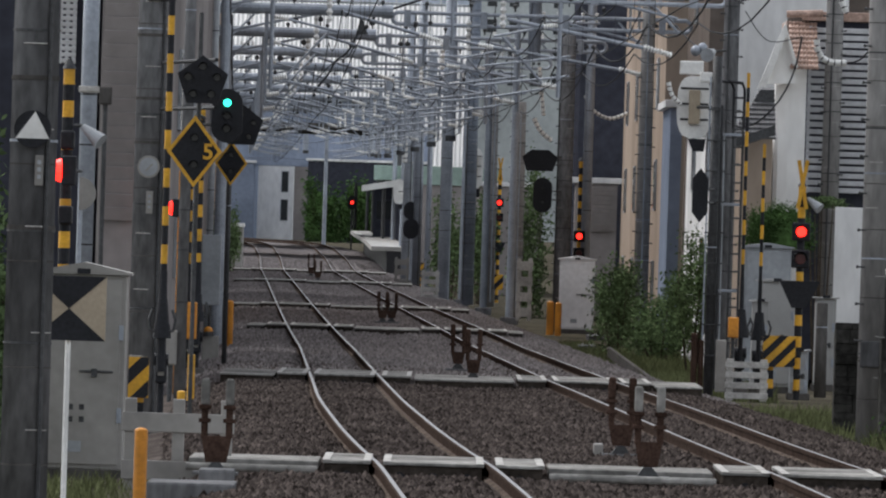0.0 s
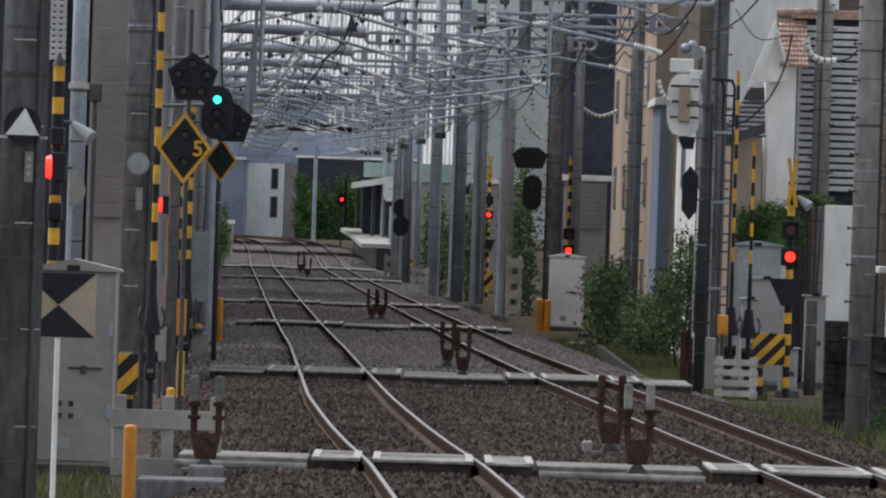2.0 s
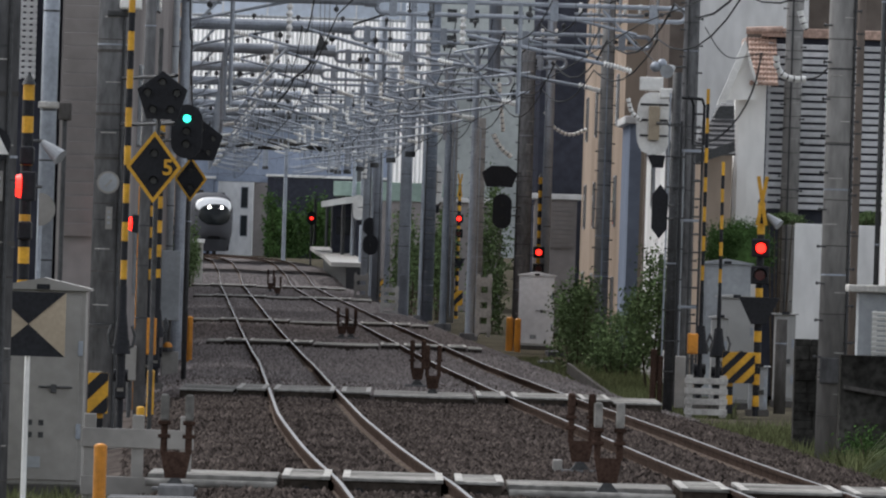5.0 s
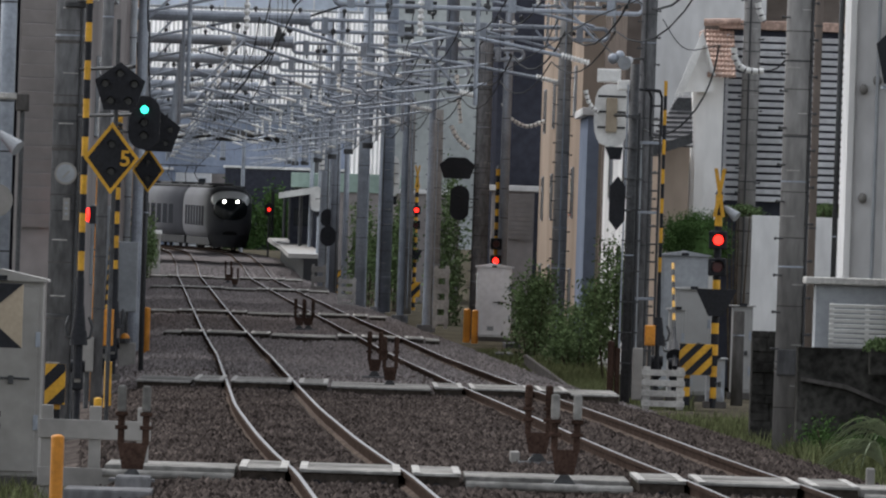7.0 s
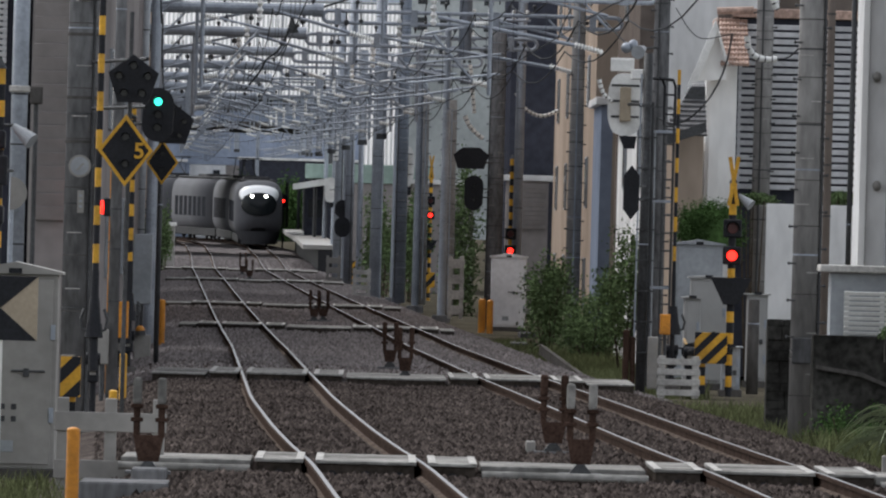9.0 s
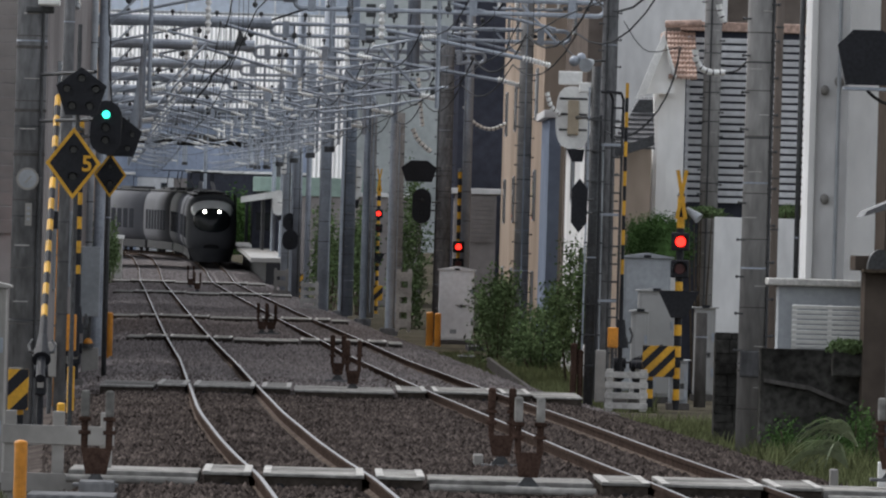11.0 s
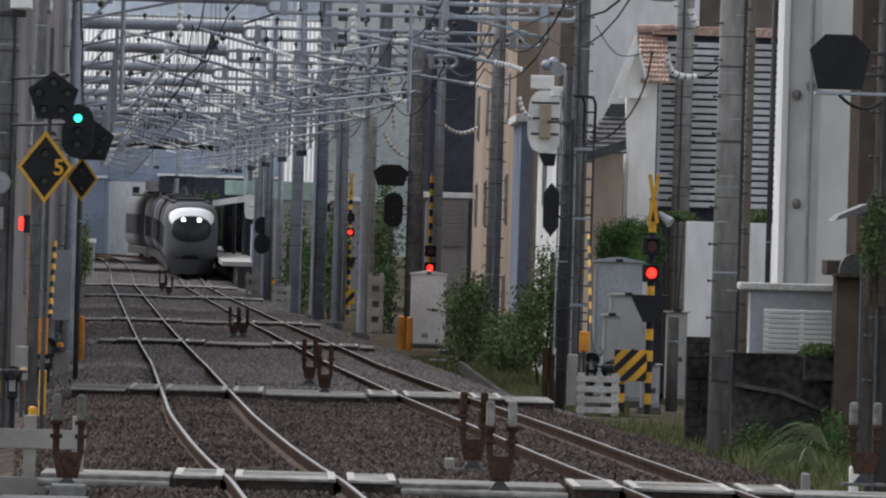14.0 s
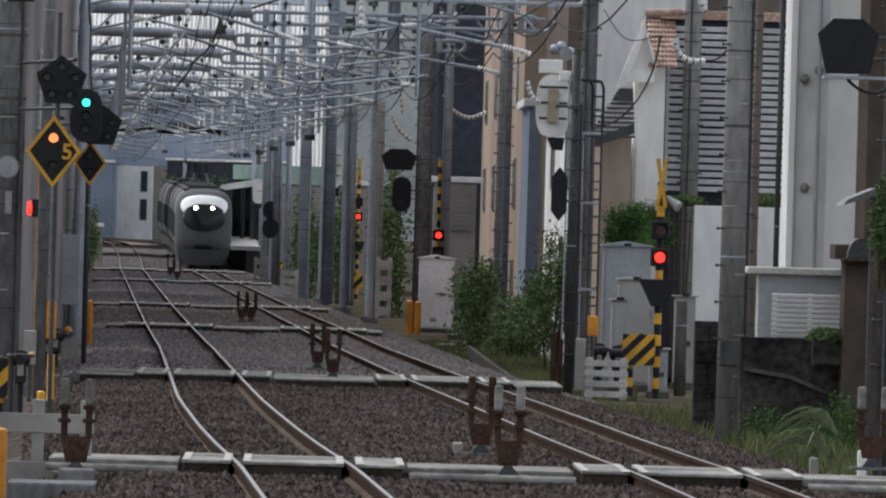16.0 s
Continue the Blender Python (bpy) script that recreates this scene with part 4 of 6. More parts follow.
lettering("5", 0.27, -2.946, 139.96, 3.197, YELLOW, sg)
for i, (ua, za) in enumerate((((-3.568), 4.401), ((-3.518), 3.793))):
    b = thing("signal_bracket", "dark steel bracket arm carrying line signals", "bracket", "signal brackets")
    part("arm", add_rod(fresh(), (-3.733, 147.7, za), (-2.945, 143.6, za), 0.025, seg=8), BLACK, b)
m = thing("signal_mast", "slim dark mast behind the line signals", "mast", "signal masts")
part("stand_off", add_rod(fresh(), (-3.152, 143.4, 3.679), (-3.152, 146.45, 3.679), 0.03, seg=8), BLACK, m)
part("mast", add_rod(fresh(), (-3.152, 143.4, -0.5), (-3.152, 143.4, 4.993), 0.03, seg=10), DARK_STEEL, m)

# signals seen from behind on the far side of the line
signal_head("obstruction_signal", "black obstruction signal seen from behind on a bracket", [(-0.25, 0.31), (0.25, 0.31), (0.52, 0.1), (0.38, -0.31), (-0.38, -0.31), (-0.52, 0.1)], 2.757, 328, 4.38, [], r=0.06, hood=False, to=(3.5, 329.5))
signal_head("block_signal", "black oval signal head beside a pole", oval(0.28, 0.51), 2.861, 328, 3.371, [(0, 0.2), (0, -0.2)], r=0.07, to=(3.5, 329.5))
signal_head("block_signal", "tall black hexagonal signal head on a ladder mast", [(0, 0.481), (0.14, 0.301), (0.14, -0.301), (0, -0.481), (-0.14, -0.301), (-0.14, 0.301)], 4.54, 200, 3.065, [], depth=0.25, to=(4.831, 202))
signal_head("block_signal", "dark signal head at the platform end", oval(0.339, 0.417), -1.509, 520, 3.049, [(0, 0)], r=0.1, to=(-1.188, 520))
signal_head("block_signal", "dark signal head at the platform end", oval(0.361, 0.465), -1.467, 515, 2.217, [(0, 0)], r=0.1, to=(-1.188, 520))
part("post", add_rod(fresh(), (-5.696, 700.3, 0.4), (-5.696, 700.3, 4.108), 0.06, seg=8), DARK_STEEL, thing("signal_mast", "far dark signal post in the station", "mast", "signal masts"))
pole("steel_pole", "slim dark signal mast beside the line", -4.137, 217, -0.5, 4.624, 0.05, 0.045, DARK_STEEL, False, group="signal masts")
pole("concrete_pole", "dark concrete pole with bracketed signals and cables", 6.602, 126, -0.5, 9, 0.15, 0.13, DARK_CONCRETE, True)
pole("steel_pole", "brown painted steel pole beside the shed", 6.328, 158, -0.5, 9, 0.055, 0.055, WALL_BROWN, False)
pole("steel_pole", "dark drain pole at the wall corner", 7.192, 171, -0.5, 9, 0.04, 0.04, DARK_STEEL, False)
red = signal_head("block_signal", "far signal showing red in the station", oval(0.28, 0.42), -5.696, 700, 3.687, [(0, 0)], r=0.1, lit=(0, RED_LIT), hood=False)
signal_head("obstruction_signal", "black obstruction signal seen from behind on a bracket arm", [(-0.17, 0.31), (0.16, 0.31), (0.34, 0.14), (0.25, -0.3), (-0.24, -0.3), (-0.34, 0.14)], 5.995, 125, 4.53, [], r=0.05, to=(6.602, 126))
sb = thing("signal_shelf", "pale steel shelf under the obstruction signal", "bracket")
part("shelf", add_box(fresh(), 5.73, 6.6, 125.0, 125.3, 4.17, 4.205, 0.005), STEEL, sb)
part("conduit", add_path(fresh(), sagging((6.0, 125.05, 4.165), (6.5, 125.9, 4.1), 0.1, 6), 0.018, 6), WIRE, sb)


def back_plate(x, y, z, w, h, to, box=True):
    s = thing("signal_back_plate", "pale octagonal signal back plate with grey box", "signal back", "signal backs")
    part("bracket", add_rod(fresh(), (x, y + 0.04, z), (to[0], to[1], z), 0.03, seg=8), DARK_STEEL, s)
    q = []
    for k in range(24):
        a = 2 * math.pi * k / 24
        g = (abs(math.sin(a)) ** 3 + abs(math.cos(a)) ** 3) ** (-1 / 3)
        q.append((x + w * g * math.sin(a), z + h * g * math.cos(a)))
    part("plate", add_prism(fresh(), q, y, y + 0.05), WHITE, s)
    if box:
        part("back_box", add_box(fresh(), x - w * 0.32, x + w * 0.32, y - 0.14, y - 0.002, z - h * 0.55, z + h * 0.55, 0.02), BEIGE_SIGN, s)
        for k in (-0.4, 0.1, 0.6):
            part("strap", add_box(fresh(), x - w * 0.8, x + w * 0.8, y - 0.012, y - 0.003, z + h * k - 0.02, z + h * k + 0.02), DARK_STEEL, s)
    part("hood", add_prism(fresh(), [(x - w * 0.3, z - h * 1.02), (x + w * 0.7, z - h * 1.02), (x + w * 0.6, z - h * 1.42), (x, z - h * 1.42)], y - 0.1, y + 0.3), BLACK, s)


back_plate(4.453, 203, 4.658, 0.315, 0.56, (4.831, 202))
back_plate(1.147, 436, 4.66, 0.328, 0.787, (0.96, 432))
back_plate(-2.286, 570, 4.065, 0.286, 0.628, (-1.832, 560), False)


# ---- signs on poles ----
def round_sign(x, y, z, r, white=False):
    s = thing("round_sign", "round pale rimmed plate with grey face on a pole" if white else "round black sign with a white triangle", "sign", "pole signs")
    part("disc", add_rod(fresh(), (x, y, z), (x, y - 0.02, z), r, seg=32), OFFWHITE if white else BLACK, s)
    if not white:
        part("triangle", add_prism(fresh(), [(x - r * 0.9, z - r * 0.5), (x + r * 0.9, z - r * 0.5), (x + 0.02, z + r * 0.95)], y - 0.027, y - 0.021), WHITE, s, "white triangle")
    else:
        part("rim", add_rod(fresh(), (x, y - 0.018, z), (x, y - 0.026, z), r * 0.82, r * 0.8, 32), GREY_PAINT, s, "dull grey face")
        part("needle", add_prism(fresh(), [(x - r * 0.3, z - r * 0.35), (x - r * 0.16, z - r * 0.42), (x + r * 0.4, z + r * 0.2), (x + r * 0.28, z + r * 0.3)], y - 0.03, y - 0.0265), OFFWHITE, s, "pale worn streak")


def plate_sign(x, y, z, w, h):
    s = thing("pole_plate", "small white plate with dark writing bars on a pole", "sign", "pole plates")
    part("plate", add_box(fresh(), x - w / 2, x + w / 2, y - 0.012, y, z - h / 2, z + h / 2, 0.003), OFFWHITE, s)
    for k in range(3):
        part("writing_bar", add_box(fresh(), x - w * 0.22, x + w * 0.22, y - 0.016, y - 0.0125, z + h * (0.28 - 0.24 * k) - 0.02, z + h * (0.28 - 0.24 * k) + 0.015), GREY_PAINT, s)


round_sign(-3.473, 94.76, 3.08, 0.157)
plate_sign(-3.409, 94.77, 2.735, 0.071, 0.256)
round_sign(-3.883, 147.8, 3.032, 0.148, True)
plate_sign(-3.86, 147.8, 2.566, 0.089, 0.296)


def marker_board():
    x, y = -3.262, 99
    z, w, h = 1.55, 0.327, 0.283
    s = thing("marker_board", "square black and beige hourglass marker board on a white post", "sign")
    part("panel", add_box(fresh(), x - w, x + w, y, y + 0.02, z - h, z + h, 0.004), BEIGE_SIGN, s)
    for k in (-1, 1):
        q = [(x - w, z + k * h), (x + w, z + k * h), (x, z)]
        part("black_wedge", add_prism(fresh(), q if k < 0 else q[::-1], y - 0.007, y - 0.002), BLACK, s, "black reflective wedge")
    part("post", add_rod(fresh(), (x, y + 0.05, -0.5), (x, y + 0.05, z + h), 0.024, seg=12), WHITE, s, "white painted post")


marker_board()


# ---- buildings ----
def building(name, label, x0, x1, y0, y1, top, material, windows=(), side_windows=(), base=-0.6, roof=None, thick=0.2):
    """windows: (x, z, w, h) on the face towards the camera; side_windows: (y, z, depth, h) on the face towards the line."""
    b = thing(name, label, "building", "trackside buildings")
    part("wall", add_box(fresh(), x0, x1, y0, y1, base, top), material, b)
    part("roof", add_box(fresh(), x0 - 0.15, x1 + 0.15, y0 - 0.15, y1 + 0.15, top + 0.003, top + thick, 0.02), roof or WALL_GREY, b)
    for x, z, w, h in windows:
        wd = part("window", add_box(fresh(), x - w / 2 - 0.05, x + w / 2 + 0.05, y0 - 0.05, y0 - 0.002, z - h / 2 - 0.05, z + h / 2 + 0.05, 0.01), GREY_PAINT, b)
        part("pane", add_box(fresh(), x - w / 2, x + w / 2, y0 - 0.056, y0 - 0.051, z - h / 2, z + h / 2), GLASS_DARK, wd)
    xs, sgn = (x0, -1) if x0 > -1 else (x1, 1)
    for y, z, w, h in side_windows:
        a, c = sorted((xs + sgn * 0.002, xs + sgn * 0.06))
        wd = part("window", add_box(fresh(), a, c, y - w / 2 - 0.06, y + w / 2 + 0.06, z - h / 2 - 0.06, z + h / 2 + 0.06, 0.01), GREY_PAINT, b)
        a, c = sorted((xs + sgn * 0.061, xs + sgn * 0.066))
        part("pane", add_box(fresh(), a, c, y - w / 2, y + w / 2, z - h / 2, z + h / 2), GLASS_DARK, wd)
    return b


building("apartment_house", "tall beige rendered apartment house with slot windows", 5.85, 16, 303, 372, 12.5, WALL_BEIGE,
         side_windows=[(312 + 17 * k, z, 1.6, 1.3) for k in range(4) for z in (0.9, 3.7, 6.5, 9.3)])
building("apartment_house", "dark navy clad house behind the poles", 4.642, 16, 395, 420, 12.5, WALL_NAVY)
building("town_house", "low grey house with slatted front between poles", 4.545, 5.99, 390, 394, 4.02, WALL_TAUPE)
building("town_house", "tall brown tiled house beside the line", 6.37, 14, 276, 301, 12, WALL_BROWN, side_windows=[(290, 8.6, 2.4, 1.5)])
building("town_house", "blue grey sided house beside the line", 5.72, 6.02, 288, 298, 5.589, WALL_BLUE)
building("town_house", "white rendered house with narrow windows", 5.78, 6.6, 241, 270, 4.729, WALL_WHITE, side_windows=[(247, 4.2, 1.6, 1.6), (261, 4.2, 1.6, 1.6), (250, 1.4, 1.6, 1.6)])
building("town_house", "tall pale grey rendered house behind tiled roofs", 6.858, 9.722, 275, 285, 10.5, WALL_SIDING)
building("apartment_house", "house front with pale horizontal louvre cladding", 7.525, 10.4, 236, 250, 6.91, WALL_NAVY, roof=ROOF_RED)
wb = building("town_house", "pale grey rendered building with drain pipes and vents", 7.46, 9.65, 174, 176, 8.5, WALL_SIDING)
# white strip on the front paints the sunlit left face of the building
part("sunlit_edge_strip", add_box(fresh(), 7.46, 7.56, 173.9, 173.99, -0.5, 8.4, 0.01), WALL_WHITE, wb, "white strip standing for the sunlit left face")
part("wall_panel", add_box(fresh(), 8.06, 9.6, 173.9, 173.99, -0.5, 8.4, 0.01), WALL_WHITE, wb, "smooth white wall panel")
part("drain_pipe", add_rod(fresh(), (7.9, 173.8, -0.5), (7.9, 173.8, 8.5), 0.03, seg=8), GREY_PAINT, wb)
for vx, vz in ((7.69, 4.86), (7.9, 5.0), (7.73, 3.18)):
    part("vent_hood", add_ball(fresh(), (vx, 173.95, vz), 0.07, sy=1.2, sz=1.2), OFFWHITE, wb, "pale round vent hood")
building("shed", "low pale shed wall with wide flat roof", 6.1, 7.3, 150.2, 151.0, 1.9, GREY_PAINT, base=0.996, roof=WORN_WHITE, thick=0.1)
building("town_house", "brown clad house behind a concrete pole", 7.164, 8.313, 148.5, 149.6, 2.13, DARK_BROWN, roof=DARK_BROWN)
ar = thing("arched_awning", "dark arched metal awning on the brown house", "awning")
part("awning", add_prism(fresh(), [(7.334 + 0.17 * math.cos(math.pi * k / 14), 2.157 + 0.26 * math.sin(math.pi * k / 14)) for k in range(15)], 147.9, 148.6), DARK_STEEL, ar)
part("rim", add_box(fresh(), 7.334 - 0.23, 7.334 + 0.23, 147.85, 148.6, 2.157 - 0.05, 2.157 - 0.004, 0.01), BARK, ar)
small = thing("porch_roof", "small dark tiled porch roof with plants", "roof")
part("roof", add_prism(fresh(), [(7.045, 2.843), (7.467, 2.975), (7.467, 3.079), (7.102, 2.919)], 147, 149), ROOF_DARK, small)
part("post", add_box(fresh(), 7.432, 7.491, 147.5, 147.7, -0.5, 3.028), DARK_STEEL, small)
building("town_house", "tall brown clad house behind the shed", 8.474, 9.445, 170, 173, 8.5, DARK_BROWN)
building("town_house", "taupe clad house close to the line", -5.582, -5.008, 182.5, 200, 9, WALL_TAUPE)
building("town_house", "pale house with louvred balcony screen", -7.666, -5.998, 185, 195, 9, WALL_NAVY)


def louvre_cladding(x0, x1, y, z0, z1, n, name="louvre_screen", label="pale horizontal louvre slats on a dark wall", mat_=None, fill=0.33):
    s = thing(name, label, "louvre screen", "louvre screens")
    pitch = (z1 - z0) / n
    for k in range(n):
        bm = add_box(fresh(), x0, x1, -0.012, 0.012, -pitch * fill, pitch * fill, 0.003)
        bmesh.ops.transform(bm, matrix=Matrix.Translation((0, y, z0 + pitch * (k + 0.5))) @ Matrix.Rotation(radians(18), 4, "X"), verts=bm.verts)
        part("slat", bm, mat_ or LOUVRE, s)
    for x in (x0 + 0.04, (x0 + x1) / 2, x1 - 0.04):
        part("upright", add_box(fresh(), x - 0.03, x + 0.03, y + 0.03, y + 0.06, z0, z1), mat_ or LOUVRE, s)


louvre_cladding(7.526, 10.3, 235.8, 3.305, 6.8, 23, mat_=LOUVRE_GREY)
louvre_cladding(6.27, 7.29, 149.9, 1.0, 1.66, 10, "vent_screen", "white horizontal louvre vent screen on a shed", WHITE)
louvre_cladding(5.053, 5.912, 389.8, 2.36, 3.922, 10, "siding", "taupe horizontal siding boards on a low house", WALL_TAUPE, 0.45)
louvre_cladding(-5.575, -5.015, 182.35, 2.3, 8.9, 30, "siding", "taupe horizontal siding boards on a house front", WALL_TAUPE, 0.5)
louvre_cladding(-6.409, -6.104, 184.8, 4.847, 6.235, 14)


def tile_slope(parent, corners, y, rows, cols, rake, material):
    """Rows of barrel tiles on a slope that rises away from the camera; rake shifts the left end of the upper rows."""
    x0, x1, z0, z1 = corners
    w = (x1 - x0) / cols
    for r in range(rows):
        za, zb = z0 + (z1 - z0) * r / rows, z0 + (z1 - z0) * (r + 1) / rows
        ya, yb = y + 0.2 * r, y + 0.2 * (r + 1)
        for k in range(cols):
            x = x0 + w * (k + 0.5)
            if x < x0 + rake * r / rows:
                continue
            part("roof_tile", add_rod(fresh(), (x, ya - 0.04, za - 0.01), (x, yb + 0.04, zb - 0.03), w * 0.56, w * 0.42, 8), material, parent)


def gable_house():
    h = thing("gable_house", "white house with steep gable and terracotta tile roof", "building", "trackside buildings")
    y = 234.8
    part("wall", add_box(fresh(), 6.834, 7.47, y, y + 1.1, -0.5, 5.977), WALL_WHITE, h)
    part("corner_pillar", add_box(fresh(), 6.921 - 0.02, 7.112, y - 0.1, y - 0.002, -0.5, 5.595), WALL_WHITE, h)
    gx = [(6.586, 5.545), (7.228, 5.567), (7.238, 5.972), (7.002, 6.631)]
    part("gable", add_prism(fresh(), gx, y - 0.5, y - 0.12), WALL_WHITE, h)
    part("barge_board", add_prism(fresh(), [(6.43, 5.44), (6.6, 5.45), (7.02, 6.6), (6.97, 6.83)], y - 0.75, y - 0.52), WHITE, h, "white painted barge board")
    part("barge_board", add_prism(fresh(), [(6.981, 6.788), (7.01, 6.623), (7.201, 5.893), (7.272, 5.895)], y - 0.75, y - 0.53), WHITE, h, "white painted barge board")
    tile_slope(h, (7.095, 7.691, 5.911, 7.056), y - 0.6, 11, 8, -1, ROOF_RED)
    part("roof_deck", add_box(fresh(), 7.071, 7.763, y + 1.25, y + 1.35, 5.911, 7.08), WALL_BROWN, h)
    part("ridge", add_rod(fresh(), (7.02, y + 0.3, 7.02), (7.786, y + 0.3, 7.06), 0.075, seg=10), ROOF_RED, h)
    l = thing("tiled_house", "small cream house with dark tile roof", "building", "trackside buildings")
    part("wall", add_box(fresh(), 6.017, 6.637, 229, 236, -0.5, 4.462), WALL_BEIGE, l)
    tile_slope(l, (5.72, 6.653, 4.36, 5.443), 227.3, 11, 20, 0.7, ROOF_DARK)
    part("eave", add_prism(fresh(), [(5.7, 4.087), (6.618, 4.414), (6.618, 4.619), (5.695, 4.269)], 227, 227.2), DARK_STEEL, l, "dark eave board")
    part("roof_deck", add_prism(fresh(), [(5.855, 4.45), (6.658, 4.477), (6.628, 5.349), (6.342, 5.339)], 228.8, 228.95), DARK_STEEL, l)


gable_house()


def low_wall(name, label, x0, x1, y, z0, z1, depth, material, joints=0):
    w = thing(name, label, "wall", kind="structure")
    if not joints:
        part("panel", add_box(fresh(), x0, x1, y, y + depth, z0, z1, 0.01), material, w)
        return
    rnd = random.Random(5)
    part("core", add_box(fresh(), x0 + 0.02, x1 - 0.02, y + 0.05, y + depth, z0, z1 - 0.02), material, w)
    z = z0
    while z < z1 - 0.05:
        hh = min(rnd.uniform(0.12, 0.24), z1 - z)
        x = x0
        while x < x1 - 0.05:
            ww = min(rnd.uniform(0.16, 0.42), x1 - x)
            part("stone", add_box(fresh(), x + 0.004, x + ww - 0.004, y - rnd.uniform(0, 0.06), y + 0.1, z + 0.002, z + hh - 0.002, 0.008), material, w)
            x += ww
        z += hh


low_wall("boundary_wall", "white rendered boundary wall behind the poles", 7.852, 9.663, 226, -0.5, 3.005, 0.15, WALL_SIDING)
low_wall("retaining_wall", "dark stained stone retaining wall below the shed", 5.852, 7.247, 149.3, -0.6, 1.065, 0.6, STONEWALL)
low_wall("retaining_wall", "dark stone wall beside the concrete pole", 5.789, 6.152, 165, -0.6, 1.148, 1, STONEWALL, 1)
cp = thing("sloped_coping", "weathered concrete coping sloping down the retaining wall", "coping")
part("coping", add_prism(fresh(), [(5.9, 0.62), (6.5, 0.53), (7.2, 0.26), (7.2, 0.31), (6.5, 0.59), (5.9, 0.67)], 149.2, 149.36), DARK_CONCRETE, cp)
low_wall("verge_kerb", "low mossy concrete kerb along the verge", 4.1, 4.19, 205, -0.7, -0.44, 70, DARK_CONCRETE)


# the row of houses along the near side of the line
for y0, y1, off, top, mt, lb in ((206, 238, 3.2, 9.5, WALL_TAUPE, "taupe rendered house along the line"), (246, 292, 3.1, 10, WALL_TAUPE, "taupe clad house along the line"),
                                 (300, 356, 3.0, 12, WALL_BEIGE, "beige rendered house along the line"), (366, 430, 3.0, 13, WALL_GREY, "grey apartment house along the line"), (440, 560, 2.9, 14, WALL_TAUPE, "taupe apartment house along the line")):
    xe = min(line_x(y0), line_x(y1)) - off + 0.5
    building("town_house", lb, xe - 7, xe, y0, y1, top, mt, side_windows=[(y0 + (y1 - y0) * f, z, 2.2, 1.4) for f in (0.25, 0.65) for z in (2.0, 4.8, 7.6)])
# low houses past the poles on the far side
building("town_house", "low pale house with green roof beyond the poles", -1.75, 2.9, 600, 625, 4.55, WALL_TAUPE, roof=ROOF_GREEN, base=-0.5, thick=1.0)
building("town_house", "low grey house among shrubs", 1.619, 4.374, 500, 530, 4.221, WALL_TAUPE)


def small_box(label, x0, x1, y, z0, z1, material, depth=0.25, post=True, name="junction_box"):
    b = thing(name, label, "box", "junction boxes")
    part("case", add_box(fresh(), x0, x1, y, y + depth, z0, z1, 0.015), material, b)
    part("cover", add_box(fresh(), x0 + 0.02, x1 - 0.02, y - 0.012, y - 0.001, z0 + 0.02, z1 - 0.02, 0.004), material, b)
    if post:
        part("post", add_rod(fresh(), ((x0 + x1) / 2, y + depth / 2, -0.5), ((x0 + x1) / 2, y + depth / 2, z0 + 0.01), 0.035, seg=8), DARK_STEEL, b)


# ---- plants ----
def shrub(name, label, cx, cy, cz, rx, ry, rz, n, size, material=LEAF, seed=1, dense=False):
    rng = np.random.default_rng(seed)
    t = thing(name, label, "shrub", "trackside shrubs")
    bm = fresh()
    for k in range(6):
        a = rng.uniform(0, 6.28)
        e = (cx + rx * 0.6 * math.cos(a), cy + ry * 0.6 * math.sin(a), cz + rz * rng.uniform(-0.1, 0.6))
        add_rod(bm, (cx + 0.1 * math.cos(a), cy, min(cz - rz, -0.3) - 0.2 if name != "ivy" else cz - rz * 1.5), e, 0.03, 0.01, 5)
    part("branchwork", bm, BARK, t)
    if dense:
        part("inner_growth", add_ball(fresh(), (cx, cy, cz), 0.86, rx, ry, rz, 20), material, t)
    clumps = rng.normal(0, 1, (40, 3))
    clumps /= np.linalg.norm(clumps, axis=1)[:, None]
    clumps *= rng.uniform(0.5 if dense else 0.3, 0.92, (40, 1))
    pick = rng.integers(0, 40, n)
    p = clumps[pick] + rng.normal(0, 0.2 if dense else 0.17, (n, 3))
    c = p * np.array((rx, ry, rz)) + np.array((cx, cy, cz))
    u = rng.normal(0, 1, (n, 3))
    u /= np.linalg.norm(u, axis=1)[:, None]
    w = np.cross(u, rng.normal(0, 1, (n, 3)))
    w /= np.linalg.norm(w, axis=1)[:, None]
    s = size * rng.uniform(0.6, 1.3, (n, 1))
    v = np.stack((c - u * s, c + w * s * 0.45, c + u * s, c - w * s * 0.45), 1).reshape(-1, 3)
    me = bpy.data.meshes.new("leaves")
    me.from_pydata(v.tolist(), [], np.arange(4 * n).reshape(-1, 4).tolist())
    me.materials.append(material)
    ob = new("leaves", me)
    ob.parent = t
    tagged(ob, kind="stuff")


shrub("hedge", "dense clipped dark green hedge behind the cabinets", 6.64, 224, 2.36, 0.62, 0.6, 0.56, 30000, 0.03, LEAF_DARK, seed=2, dense=True)
shrub("shrub", "overgrown green shrub beside the line", 4.485, 283, 0.5, 0.7, 3, 1.4, 5000, 0.06, seed=3)
shrub("shrub", "overgrown green shrub beside the line", 5.257, 236, 1.2, 0.7, 2, 1.2, 6000, 0.05, seed=4)
shrub("shrub", "overgrown green shrub beside the line", 5.075, 262, 0.2, 0.8, 3, 0.9, 5000, 0.05, seed=5)
shrub("shrub", "tall green bush between the poles", 3.007, 395, 1.6, 0.8, 3, 3.2, 5000, 0.08, seed=6)
